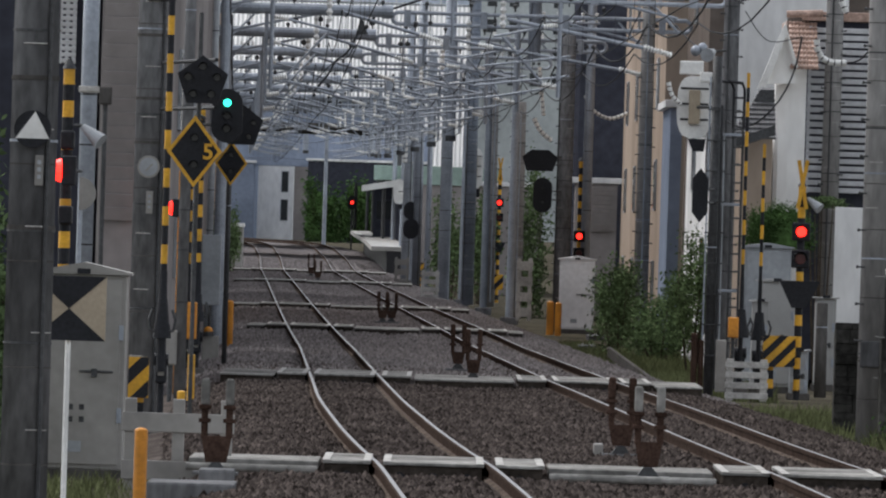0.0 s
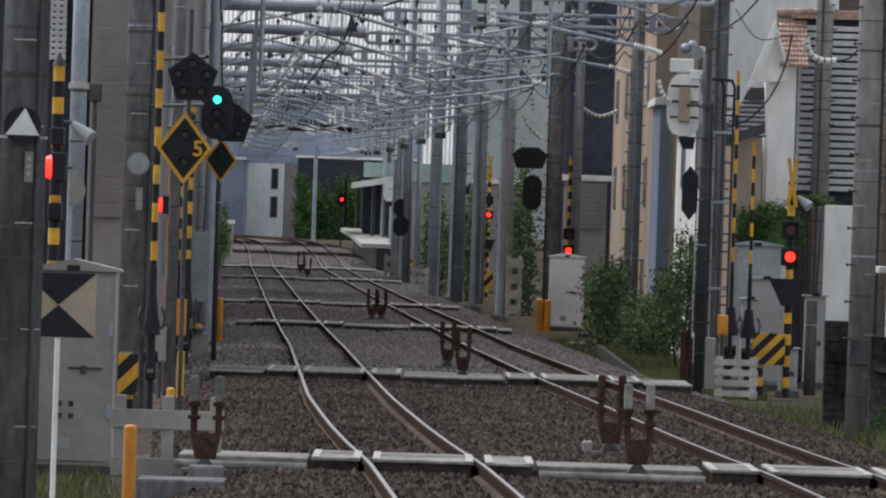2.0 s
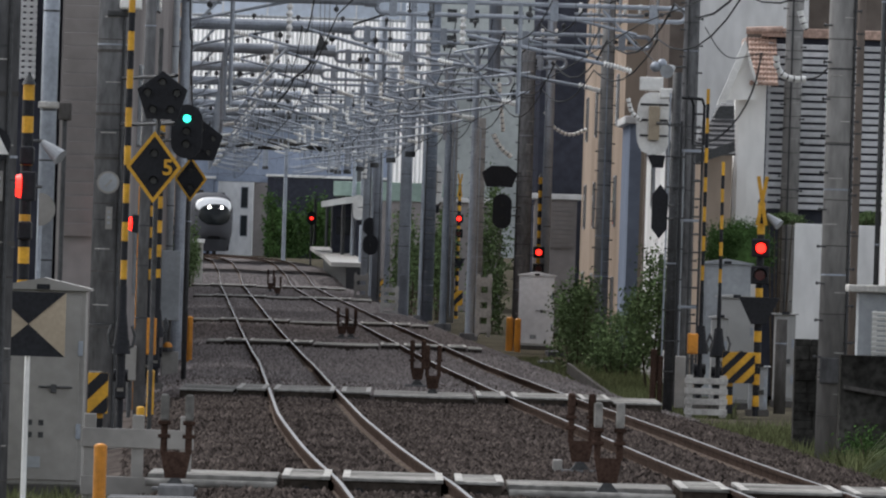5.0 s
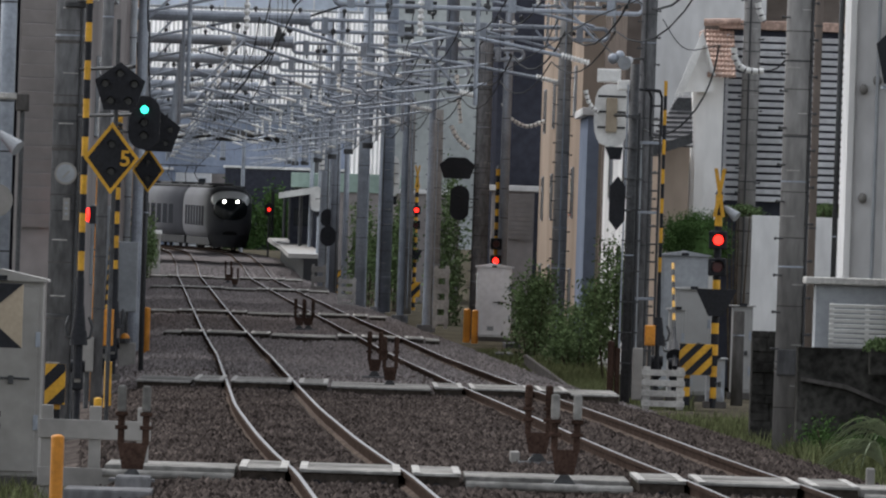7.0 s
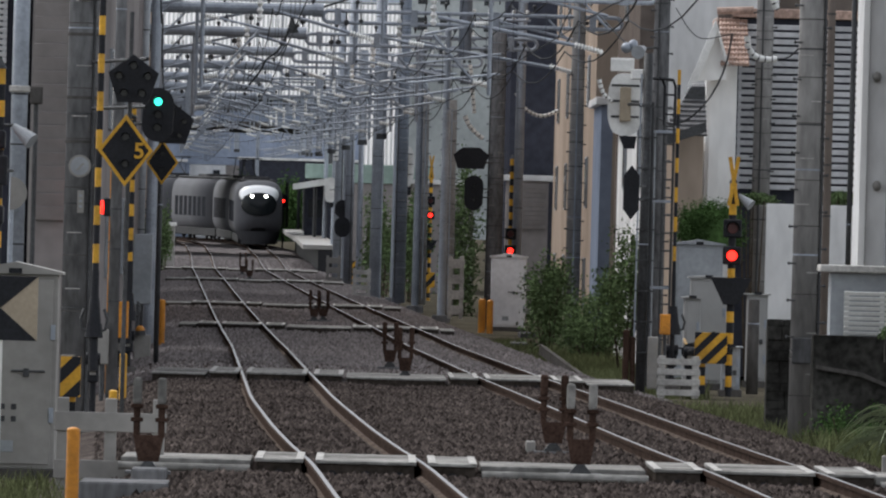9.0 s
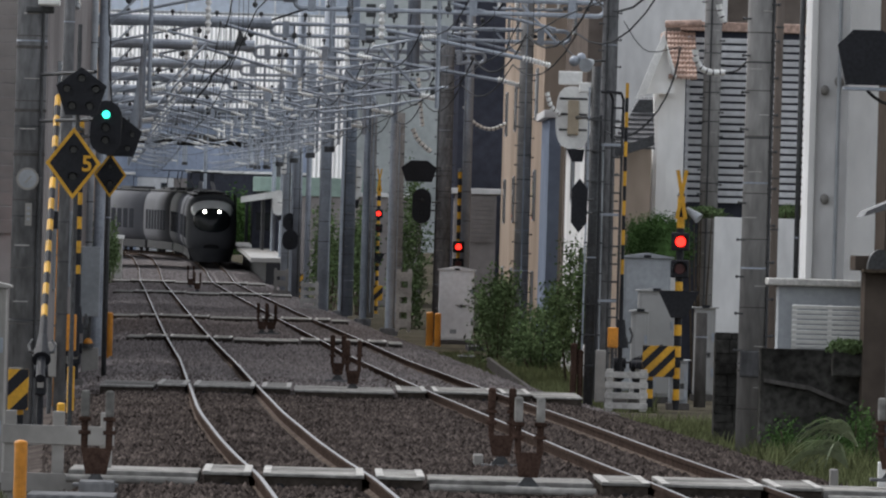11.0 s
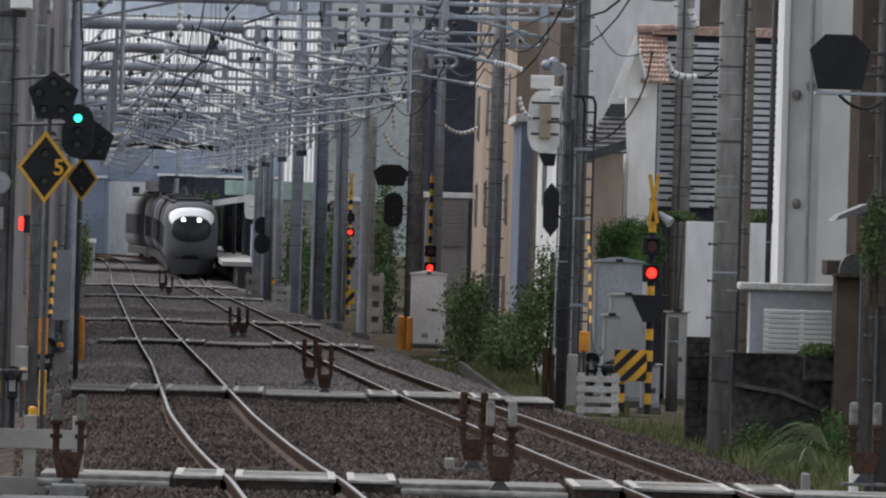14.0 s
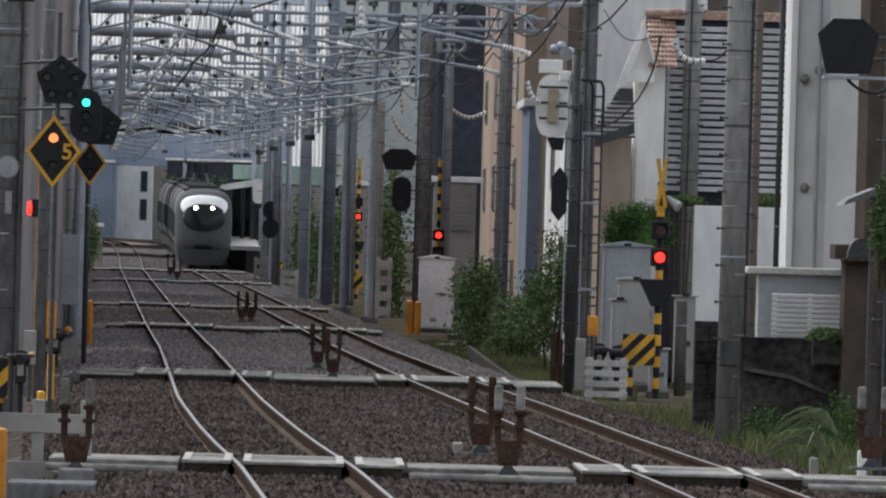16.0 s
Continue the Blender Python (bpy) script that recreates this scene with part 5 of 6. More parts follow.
shrub("shrub", "tall green bush between the poles", 0.408, 470, 1.6, 1.0, 3, 2.4, 4000, 0.09, seed=7)
shrub("shrub", "tall green bush between the poles", 1.518, 450, 1.6, 0.7, 3, 2.2, 4000, 0.09, seed=8)
shrub("shrub", "dark green bush at the verge beside a pole", -4.831, 118, 1.0, 0.42, 1.5, 2.4, 16000, 0.05, seed=9)
shrub("shrub", "small green bush behind the fence", -6.556, 330, 1.4, 0.3, 2, 1.4, 2000, 0.06, seed=10)
small_box("dark planter box on the stone wall", 6.783, 7.23, 148.8, 0.726, 1.113, STONEWALL, 0.4, False, "planter_box")
shrub("ivy", "dark ivy hanging over the planter box", 7.002, 148.9, 1.113, 0.26, 0.25, 0.1, 3500, 0.03, seed=11, dense=True)
shrub("ivy", "ivy climbing the dark concrete pole", 6.468, 125.7, 2.588, 0.16, 0.15, 0.5, 2500, 0.03, seed=12)


def grass(label, x0, x1, y0, y1, n, h, seed):
    rng = np.random.default_rng(seed)
    x, y = rng.uniform(x0, x1, n), rng.uniform(y0, y1, n)
    z = np.full(n, -0.55) + np.array([level(k) for k in y])
    hh = h * rng.uniform(0.4, 1.2, n)
    a = rng.uniform(0, 6.28, n)
    lean = rng.uniform(0.1, 0.6, n) * hh
    b0 = np.stack((x - 0.008, y, z), 1)
    b1 = np.stack((x + 0.008, y, z), 1)
    mid = np.stack((x + 0.4 * lean * np.cos(a), y + 0.4 * lean * np.sin(a), z + hh * 0.6), 1)
    tip = np.stack((x + lean * np.cos(a), y + lean * np.sin(a), z + hh), 1)
    v = np.stack((b0, b1, mid + (0.006, 0, 0), tip, mid - (0.006, 0, 0)), 1).reshape(-1, 3)
    k = 5 * np.arange(n)[:, None]
    me = bpy.data.meshes.new("grass")
    me.from_pydata(v.tolist(), [], (k + np.arange(5)[None]).tolist())
    me.materials.append(GRASS)
    tagged(new("grass", me), label, "grass", kind="stuff")


grass("rough green grass on the verge", 4.9, 7.6, 132, 190, 6500, 0.28, 1)
grass("rough green grass on the verge", 4.2, 6.2, 205, 275, 9000, 0.4, 2)
grass("thin dry grass along the ballast foot", 3.3, 4.3, 240, 310, 2500, 0.2, 12)
grass("rough green grass below the cabinet", -4.6, -2.8, 100, 118, 2500, 0.25, 3)
grass("rank green weeds at the foot of the wall", 5.625, 7.114, 140, 148.7, 1500, 0.42, 7)


def reed_tuft(x, y, z, n, seed):
    """Long arching strap leaves that fan out from one root."""
    rnd = random.Random(seed)
    t = thing("reed_tuft", "arching pale green reed leaves at the foot of the wall", "reed")
    for k in range(n):
        a = rnd.gauss(math.pi, 0.45)
        reach, rise, w = rnd.uniform(0.45, 0.95), rnd.uniform(0.35, 0.8), rnd.uniform(0.014, 0.028)
        d = Vector((math.cos(a), 0.5 * math.sin(a), 0))
        side = Vector((-d.y, d.x, 0.35)).normalized()
        bm, rows = fresh(), []
        for i in range(8):
            f = i / 7
            c = Vector((x + rnd.uniform(-0.005, 0.005), y, z)) + d * reach * f + Vector((0, 0, rise * (1.9 * f - 2.1 * f * f)))
            q = w * (1 - f ** 2.5) + 0.002
            rows.append((bm.verts.new(c - side * q), bm.verts.new(c + Vector((0, 0, -0.35 * q))), bm.verts.new(c + side * q)))
        for p, q in zip(rows, rows[1:]):
            bm.faces.new((p[0], p[1], q[1], q[0]))
            bm.faces.new((p[1], p[2], q[2], q[1]))
        part("leaf", bm, REED, t)


reed_tuft(6.6, 140, -0.3, 46, 4)
reed_tuft(6.78, 141.5, -0.05, 34, 9)
shrub("weeds", "rank leafy weeds along the foot of the dark wall", 6.35, 147.2, -0.25, 0.6, 0.8, 0.45, 2600, 0.03, LEAF_DARK, seed=31)
shrub("weeds", "leafy weeds climbing at the corner of the dark wall", 7.0, 145.5, -0.15, 0.3, 0.8, 0.6, 2000, 0.03, LEAF_DARK, seed=32)


# ---- small trackside things ----
def ladder(x0, x1, y, base, top):
    l = thing("ladder", "thin dark steel ladder fixed to the signal mast", "ladder")
    for x in (x0, x1):
        part("stile", add_rod(fresh(), (x, y, base), (x, y, top), 0.024, seg=6), DARK_STEEL, l)
    z = base + 0.3
    while z < top:
        part("rung", add_rod(fresh(), (x0, y, z), (x1, y, z), 0.016, seg=6), DARK_STEEL, l)
        z += 0.32


ladder(5.17, 5.343, 203, -0.5, 4.734)
hoop = thing("handrail_hoop", "dark bent pipe handrail at the top of the mast ladder", "handrail")
for x in (5.16, 5.353):
    bend = [Vector((x, 203.0, 4.3)), Vector((x, 203.0, 5.0)), Vector((x - 0.05, 202.9, 5.12)), Vector((x - 0.3, 202.6, 5.14))]
    part("pipe", add_path(fresh(), bend, 0.026, 6), BLACK, hoop)
for z in (4.5, 4.85):
    part("pipe", add_rod(fresh(), (5.16, 203.0, z), (5.353, 203.0, z), 0.018, seg=6), BLACK, hoop)
run = thing("cable_run", "bundle of dark cables strapped along the signal mast", "cables")
for k, dx in enumerate((-0.13, 0.11, 0.17)):
    part("cable", add_rod(fresh(), (4.831 + dx, 201.9, -0.4), (4.831 + dx * 0.9, 201.9, 5.2 - 0.5 * k), 0.016 + 0.006 * (k % 2), seg=6), (STEEL, WIRE, GREY_PAINT)[k], run)
for k in range(9):
    part("strap", add_box(fresh(), 4.68, 5.02, 201.87, 201.93, 0.2 + 0.55 * k, 0.225 + 0.55 * k), DARK_STEEL, run)
bk = thing("mast_bracket", "pale steel bracket tying the signal mast to the pole", "bracket")
for z in (1.35, 2.9, 4.15):
    part("bar", add_box(fresh(), 4.76, 5.3, 202.1, 202.16, z, z + 0.05, 0.006), STEEL, bk)


small_box("orange plate on the barrier machine", -4.599, -4.385, 203, 0.203, 0.864, ORANGE)
small_box("pale grey junction box on a post", -4.887, -4.539, 232, -0.755, -0.023, OFFWHITE)
bc = thing("beacon_lamp", "small orange dome beacon on a pale block", "lamp")
part("dome", add_ball(fresh(), (-4.76, 231.9, 0.07), 0.1), ORANGE, bc)
part("collar", add_rod(fresh(), (-4.756, 231.9, -0.035), (-4.76, 231.9, 0.058), 0.11, seg=12), DARK_STEEL, bc)
small_box("pale plate strapped to the concrete pole", 5.701, 5.961, 152.72, 0.637, 0.997, CONCRETE, 0.03, False, "pole_plate")
small_box("pale junction box behind the mast", -4.484, -4.372, 186, -0.017, 0.43, OFFWHITE)
small_box("pale grey meter box on the slim pole", -4.19, -4.0, 171.7, 0.13, 0.66, OFFWHITE, 0.2)
small_box("tall grey relay box behind the barriers", -4.95, -4.55, 232, 0.6, 2.05, GREY_PAINT, 0.4)
small_box("orange box at the barrier", 5.023, 5.201, 196.5, 0.591, 0.946, ORANGE)
small_box("pale side plate of the crossing fence", 4.885, 5.064, 199, -0.4, 0.522, OFFWHITE, post=False)
small_box("white plate on the crossing post", 4.563, 4.827, 330, 0.129, 1.038, OFFWHITE)
small_box("dark cable junction box on a slim pole", -4.94, -4.76, 160, 3.95, 4.2, DARK_CONCRETE)
small_box("pale cable clamp strip on the slim pole", -4.9, -4.62, 149.85, 4.0, 4.09, WORN_WHITE, 0.06, False, "cable_clamp")
small_box("pale camera housing on the tall pole", -3.785, -3.506, 147, 5.299, 5.461, WHITE, 0.5, False, "camera_housing")
small_box("dark bracket under the camera housing", -3.948, -3.58, 147.25, 5.196, 5.285, DARK_STEEL, 0.2, False, "camera_bracket")
small_box("pale camera housing on a bracket", 4.525, 4.747, 202, 5.099, 5.281, WHITE, 0.4, False, "camera_housing")
small_box("white marker stone beside the rail", 5.884, 5.978, 118, -0.4, 0.185, WHITE, 0.12, False, "marker_stone")
small_box("pale kilometre stone beside the rail", 5.381, 5.47, 118, -0.4, 0.097, OFFWHITE, 0.12, False, "marker_stone")
small_box("pale cable cover beside the detector stand", 1.771, 1.88, 127, -0.25, -0.021, OFFWHITE, 0.3, False, "cable_cover")
pole("concrete_post", "short dark stained concrete post at the crossing", 6.871, 203, -0.5, 1.207, 0.11, 0.1, DARK_CONCRETE, True)
detector_stand(5.829, 114, 0.063, 0.909, 0.12, True)
s2 = thing("half_round_plate", "pale half round plate behind the striped mast", "sign")
part("plate", add_prism(fresh(), [(-4.336 + 0.2 * math.sin(math.pi * k / 12), 2.627 + 0.2 * math.cos(math.pi * k / 12)) for k in range(13)], 134, 134.03), OFFWHITE, s2)
part("stem", add_rod(fresh(), (-4.322, 134.05, -0.5), (-4.322, 134.05, 2.762), 0.03, seg=8), STEEL, s2)


bl = thing("warning_bell", "grey round bells on a bracket at the pole", "bell")
part("bell", add_ball(fresh(), (4.558, 208, 5.757), 0.1), STEEL, bl)
part("bell", add_ball(fresh(), (4.681, 208, 5.823), 0.09), STEEL, bl)
part("horn", add_rod(fresh(), (4.872, 208, 5.746), (4.76, 207.6, 5.674), 0.06, 0.13, 14), GREY_PAINT, bl)
part("bracket", add_rod(fresh(), (4.54, 208.1, 5.737), (5.181, 210, 5.809), 0.02, seg=6), DARK_STEEL, bl)
small_box("white rectangular plate above the signal back", 4.174, 4.601, 203.05, 5.246, 5.49, WHITE, 0.03, False, "signal_plate")


def smooth_line(pts, step):
    """Points at even steps along a soft curve through pts."""
    p = [Vector(q) for q in pts]
    p = [p[0] * 2 - p[1]] + p + [p[-1] * 2 - p[-2]]
    dense = []
    for a, b, c, d in zip(p, p[1:], p[2:], p[3:]):
        for k in range(24):
            f = k / 24
            dense.append(0.5 * (2 * b + (c - a) * f + (2 * a - 5 * b + 4 * c - d) * f * f + (3 * b - a - 3 * c + d) * f ** 3))
    dense.append(p[-2])
    out, gone = [dense[0]], 0.0
    for a, b in zip(dense, dense[1:]):
        gone += (b - a).length
        if gone >= step:
            out.append(b)
            gone = 0.0
    return out + [dense[-1]]


def jumper(label, pts, r, ribs, material):
    """A hanging cable; pale ones are strung with insulating beads."""
    j = thing("jumper_cable", label, "cable", "jumper cables")
    length = sum((Vector(b) - Vector(a)).length for a, b in zip(pts, pts[1:]))
    beads = material is not WIRE
    line = smooth_line(pts, r * 1.9 if beads else max(0.12, length / 28))
    part("cable", add_path(fresh(), line, r * 0.5, 6), WIRE, j)
    for a, b in zip(line, line[1:]):
        if beads and (b - a).length > r:
            part("sleeve", add_rod(fresh(), a.lerp(b, 0.08), a.lerp(b, 0.86), r, r * 0.8, seg=8), material, j)


PALE = "pale ribbed jumper cable hanging between overhead wires"
jumper(PALE, [(2.79, 344.6, 7.342), (2.866, 344.6, 6.618), (2.96, 344.6, 5.843)], 0.07, 6, PORCELAIN)
jumper(PALE, [(2.67, 344.6, 5.781), (2.8, 344.6, 5.492), (3.03, 344.6, 5.24), (3.26, 344.6, 5.075)], 0.08, 3, PORCELAIN)
jumper(PALE, [(4.097, 335, 6.405), (4.347, 335, 5.96), (4.859, 335, 5.725), (5.39, 335, 5.911)], 0.06, 5, PORCELAIN)
jumper(PALE, [(7.433, 228, 6.393), (7.451, 228, 6.188), (7.548, 228, 6.02), (7.78, 228, 5.925), (8.065, 228, 5.934)], 0.07, 4, PORCELAIN)
jumper(PALE, [(7.881, 228, 7.323), (7.934, 228, 7.119), (8.032, 228, 6.928)], 0.07, 4, PORCELAIN)
jumper(PALE, [(3.969, 203, 5.099), (4.049, 203, 4.848), (4.217, 203, 4.69)], 0.045, 3, PORCELAIN)
jumper("pale lamp tube hung under the wires", [(-1.864, 520, 6.609), (-1.866, 520, 5.905), (-1.869, 520, 5.227)], 0.14, 4, WHITE)
DARKC = "dark drooping cable between poles"
jumper(DARKC, [(6.414, 205, 6.019), (6.31, 205, 5.461), (6.091, 205, 4.939), (5.746, 205, 4.517), (5.444, 207, 4.37), (5.212, 209.9, 4.493)], 0.035, 2, WIRE)
jumper(DARKC, [(8.065, 228, 5.934), (8.292, 228, 5.988), (5.75, 153, 4.98)], 0.03, 1, WIRE)
jumper(DARKC, [(5.06, 210, 5.647), (5.122, 235, 6.313), (5.282, 275, 7.65), (4.656, 275, 7.836)], 0.03, 1, WIRE)
jumper(DARKC, [(5.634, 215, 6.656), (5.918, 215, 6.235), (6.192, 215, 6.082), (6.727, 215, 6.197)], 0.02, 1, WIRE)
jumper(DARKC, [(4.22, 275, 6.442), (4.401, 275, 7.207), (4.658, 275, 7.767)], 0.03, 1, WIRE)
jumper(DARKC, [(-2.325, 300, 7.993), (-2.077, 300, 7.76), (-1.892, 300, 8.082), (-1.607, 300, 8.092), (-0.655, 300, 8.425)], 0.06, 4, WIRE)
jumper(DARKC, [(-2.384, 300, 7.509), (-2.696, 300, 6.927), (-3.003, 300, 6.676), (-3.158, 300, 6.355), (-3.547, 300, 5.861)], 0.06, 4, WIRE)
cl = thing("wire_tensioner", "dark steel wire tensioner plate in the overhead line", "tensioner")
part("plate", add_prism(fresh(), [(-2.486, 7.401), (-2.156, 7.412), (-2.304, 7.798), (-2.379, 7.795)], 300, 300.1), DARK_STEEL, cl)
part("yoke", add_rod(fresh(), (-2.348, 300.05, 7.767), (-2.327, 300.05, 8.039), 0.03, seg=8), DARK_STEEL, cl)
jumper(DARKC, [(-3.847, 330, 6.543), (-3.368, 330, 7.055), (-2.88, 330, 7.32), (-2.581, 330, 8.24), (-2.344, 330, 8.579)], 0.035, 3, WIRE)
jumper(DARKC, [(0.775, 300, 6.608), (1.12, 300, 7.522), (1.24, 300, 8.429)], 0.03, 2, WIRE)
jumper(DARKC, [(1.736, 300, 7.092), (2.092, 300, 7.705), (2.217, 300, 8.462)], 0.03, 2, WIRE)


small_box("pale concrete slab edge beside the guard posts", -2.711, -1.883, 106, -0.55, -0.116, CONCRETE, 1.5, False, "concrete_slab")
small_box("concrete footing under the detector stand", -2.288, -1.949, 109, -0.5, -0.047, CONCRETE, 0.8, False, "concrete_footing")
small_box("flat concrete slab lying on the verge", 4.25, 4.75, 322, -0.85, -0.62, CONCRETE, 6, False, "concrete_slab")
small_box("flat concrete slab lying on the verge", 3.7, 4.15, 298, -0.85, -0.66, CONCRETE, 4, False, "concrete_slab")
shrub("shrub", "low green growth along the fence", -10.453, 560, 1.5, 0.5, 6, 1.8, 2500, 0.08, seed=23)
shrub("shrub", "low green growth beside the wall", 7.652, 228, 3.102, 0.5, 0.5, 0.14, 2500, 0.035, seed=24)
shrub("shrub", "low green growth beside the wall", 9.305, 228, 3.141, 0.5, 0.5, 0.14, 2500, 0.035, seed=25)


# ---- station and far distance ----
def station():
    s = thing("station_platform", "pale concrete station platform beside the track", "platform", "platforms")
    ys = list(range(580, 681, 20))
    for y0, y1 in zip(ys, ys[1:]):
        bm = fresh()
        # recessed wall: the shadow below the platform edge is its near-black colour
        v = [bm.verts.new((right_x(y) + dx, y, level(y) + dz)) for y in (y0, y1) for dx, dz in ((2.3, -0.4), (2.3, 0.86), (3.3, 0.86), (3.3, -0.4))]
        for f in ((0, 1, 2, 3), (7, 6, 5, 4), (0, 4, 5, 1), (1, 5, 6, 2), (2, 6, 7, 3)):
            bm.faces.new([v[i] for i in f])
        part("platform_shade_wall", bm, TRAIN_DARK, s)
        bm = fresh()
        v = [bm.verts.new((right_x(y) + dx, y, level(y) + dz)) for y in (y0, y1) for dx, dz in ((1.5, 0.9), (1.5, 1.12), (3.3, 1.12), (3.3, 0.9))]
        for f in ((0, 1, 2, 3), (7, 6, 5, 4), (0, 4, 5, 1), (1, 5, 6, 2), (2, 6, 7, 3)):
            bm.faces.new([v[i] for i in f])
        part("edge_stone", bm, OFFWHITE, s, "pale platform edge")
    c = thing("platform_canopy", "pale green canopy roof over the platform", "canopy")
    part("roof", add_box(fresh(), -3.906, -2.036, 622, 720, 4.826, 5.636, 0.05), ROOF_GREEN, c)
    part("fascia", add_prism(fresh(), [(-4.525, 4.17), (-2, 4.596), (-2.005, 4.967), (-4.53, 4.479)], 618, 621.9), WHITE, c, "pale sloping eave")
    for k in range(5):
        y = 626 + 20 * k
        part("post", add_rod(fresh(), (right_x(y) + 2.6, y, level(y) + 1), (right_x(y) + 2.6, y, 4.826 + 0.05), 0.1, seg=8), DARK_STEEL, c)
    part("back_wall", add_box(fresh(), -2.714, -2.073, 630, 720, 0, 4.683), WALL_NAVY, c, "dark wall under the canopy")
    h = thing("platform_end_box", "white equipment box at the platform end", "box")
    part("case", add_box(fresh(), -11.02, -10.239, 578, 580, -0.5, 2.011, 0.03), OFFWHITE, h)
    part("lid", add_box(fresh(), -11.049 - 0.03, -10.21 + 0.03, 577.9, 580.1, 2.011 + 0.003, 2.214, 0.02), WHITE, h)


station()
# box added to make the space between canopy and platform dark
room = thing("canopy_fill", "added dark box filling the space under the canopy", "building")
part("wall", add_box(fresh(), -4.0, -2.78, 641, 656, 1.6, 4.75, 0.02), WALL_NAVY, room)
part("dark_glass_band", add_box(fresh(), -3.8, -2.98, 640.95, 640.99, 2.7, 3.7), GLASS_DARK, room)
# navy wall colour stands in for the shade beyond the platforms
building("station_building", "dark station building beyond the platforms", -10.44, -1.179, 860, 880, 7.056, WALL_NAVY, base=0)
building("apartment_house", "distant white apartment house", -14.982, -12.052, 900, 915, 6.867, WALL_GREY, windows=[(-12.728, 5.552, 0.5, 1.6), (-12.728, 3.299, 0.5, 1.6)], base=0)
# a dark house: its blue grey wall colour takes in the haze
building("apartment_house", "distant grey house beside the station", -20.159, -14.87, 880, 900, 6.868, WALL_BLUE, base=0)
building("footbridge", "blue grey passage across the far end of the station", -34, -1.281, 880.5, 884, 10.102, WALL_BLUE, base=6.708)
building("apartment_house", "distant taupe house behind the station", -12.119, -8.946, 905, 915, 6.999, WALL_TAUPE, base=0)
# trees stand in the open; their shade is put into the dark leaf colour
for k, (bx, bz, bh) in enumerate(((-9.7, 3.2, 3.0), (-8.2, 2.6, 2.4), (-6.6, 3.4, 2.9), (-5.2, 2.7, 2.2))):
    shrub("tree", "tree crown behind the station with shade put into its dark green", bx, 852 + 2 * k, bz, 1.1, 2.0, bh, 2200, 0.17, LEAF_DARK, seed=40 + k)


def overbridge(y0, y1, under, top):
    """A station passage across the tracks on columns, with a band of windows."""
    b = thing("station_overbridge", "blue grey station passage spanning the tracks on columns", "bridge", "station passages")
    x0, x1 = -34.0, -2.3
    for face, (ya, yb) in (("front_wall", (y0, y0 + 0.2)), ("back_wall", (y1 - 0.2, y1))):
        part(face, add_box(fresh(), x0, x1, ya, yb, under + 0.3, top, 0.02), WALL_BLUE, b)
    part("floor_slab", add_box(fresh(), x0, x1, y0 - 0.1, y1 + 0.1, under, under + 0.29, 0.03), DARK_CONCRETE, b)
    part("roof", add_box(fresh(), x0 - 0.2, x1 + 0.2, y0 - 0.3, y1 + 0.3, top + 0.004, top + 0.16, 0.03), GREY_PAINT, b)
    x = x0 + 0.6
    while x < x1 - 1.8:
        w = part("window", add_box(fresh(), x, x + 1.5, y0 - 0.05, y0 - 0.003, under + 0.95, under + 1.6, 0.01), GREY_PAINT, b)
        part("pane", add_box(fresh(), x + 0.07, x + 1.43, y0 - 0.058, y0 - 0.052, under + 1.02, under + 1.53), GLASS_DARK, w)
        x += 2.0
    for x in (x1 - 0.4, -20.5, x0 + 0.5):
        for y in (y0 + 1.0, y1 - 1.0):
            part("column", add_box(fresh(), x - 0.25, x + 0.25, y - 0.25, y + 0.25, -0.2, under - 0.003, 0.03), CONCRETE, b)


overbridge(636.5, 660.0, 7.7, 9.25)
overbridge(690.0, 713.0, 7.95, 9.5)


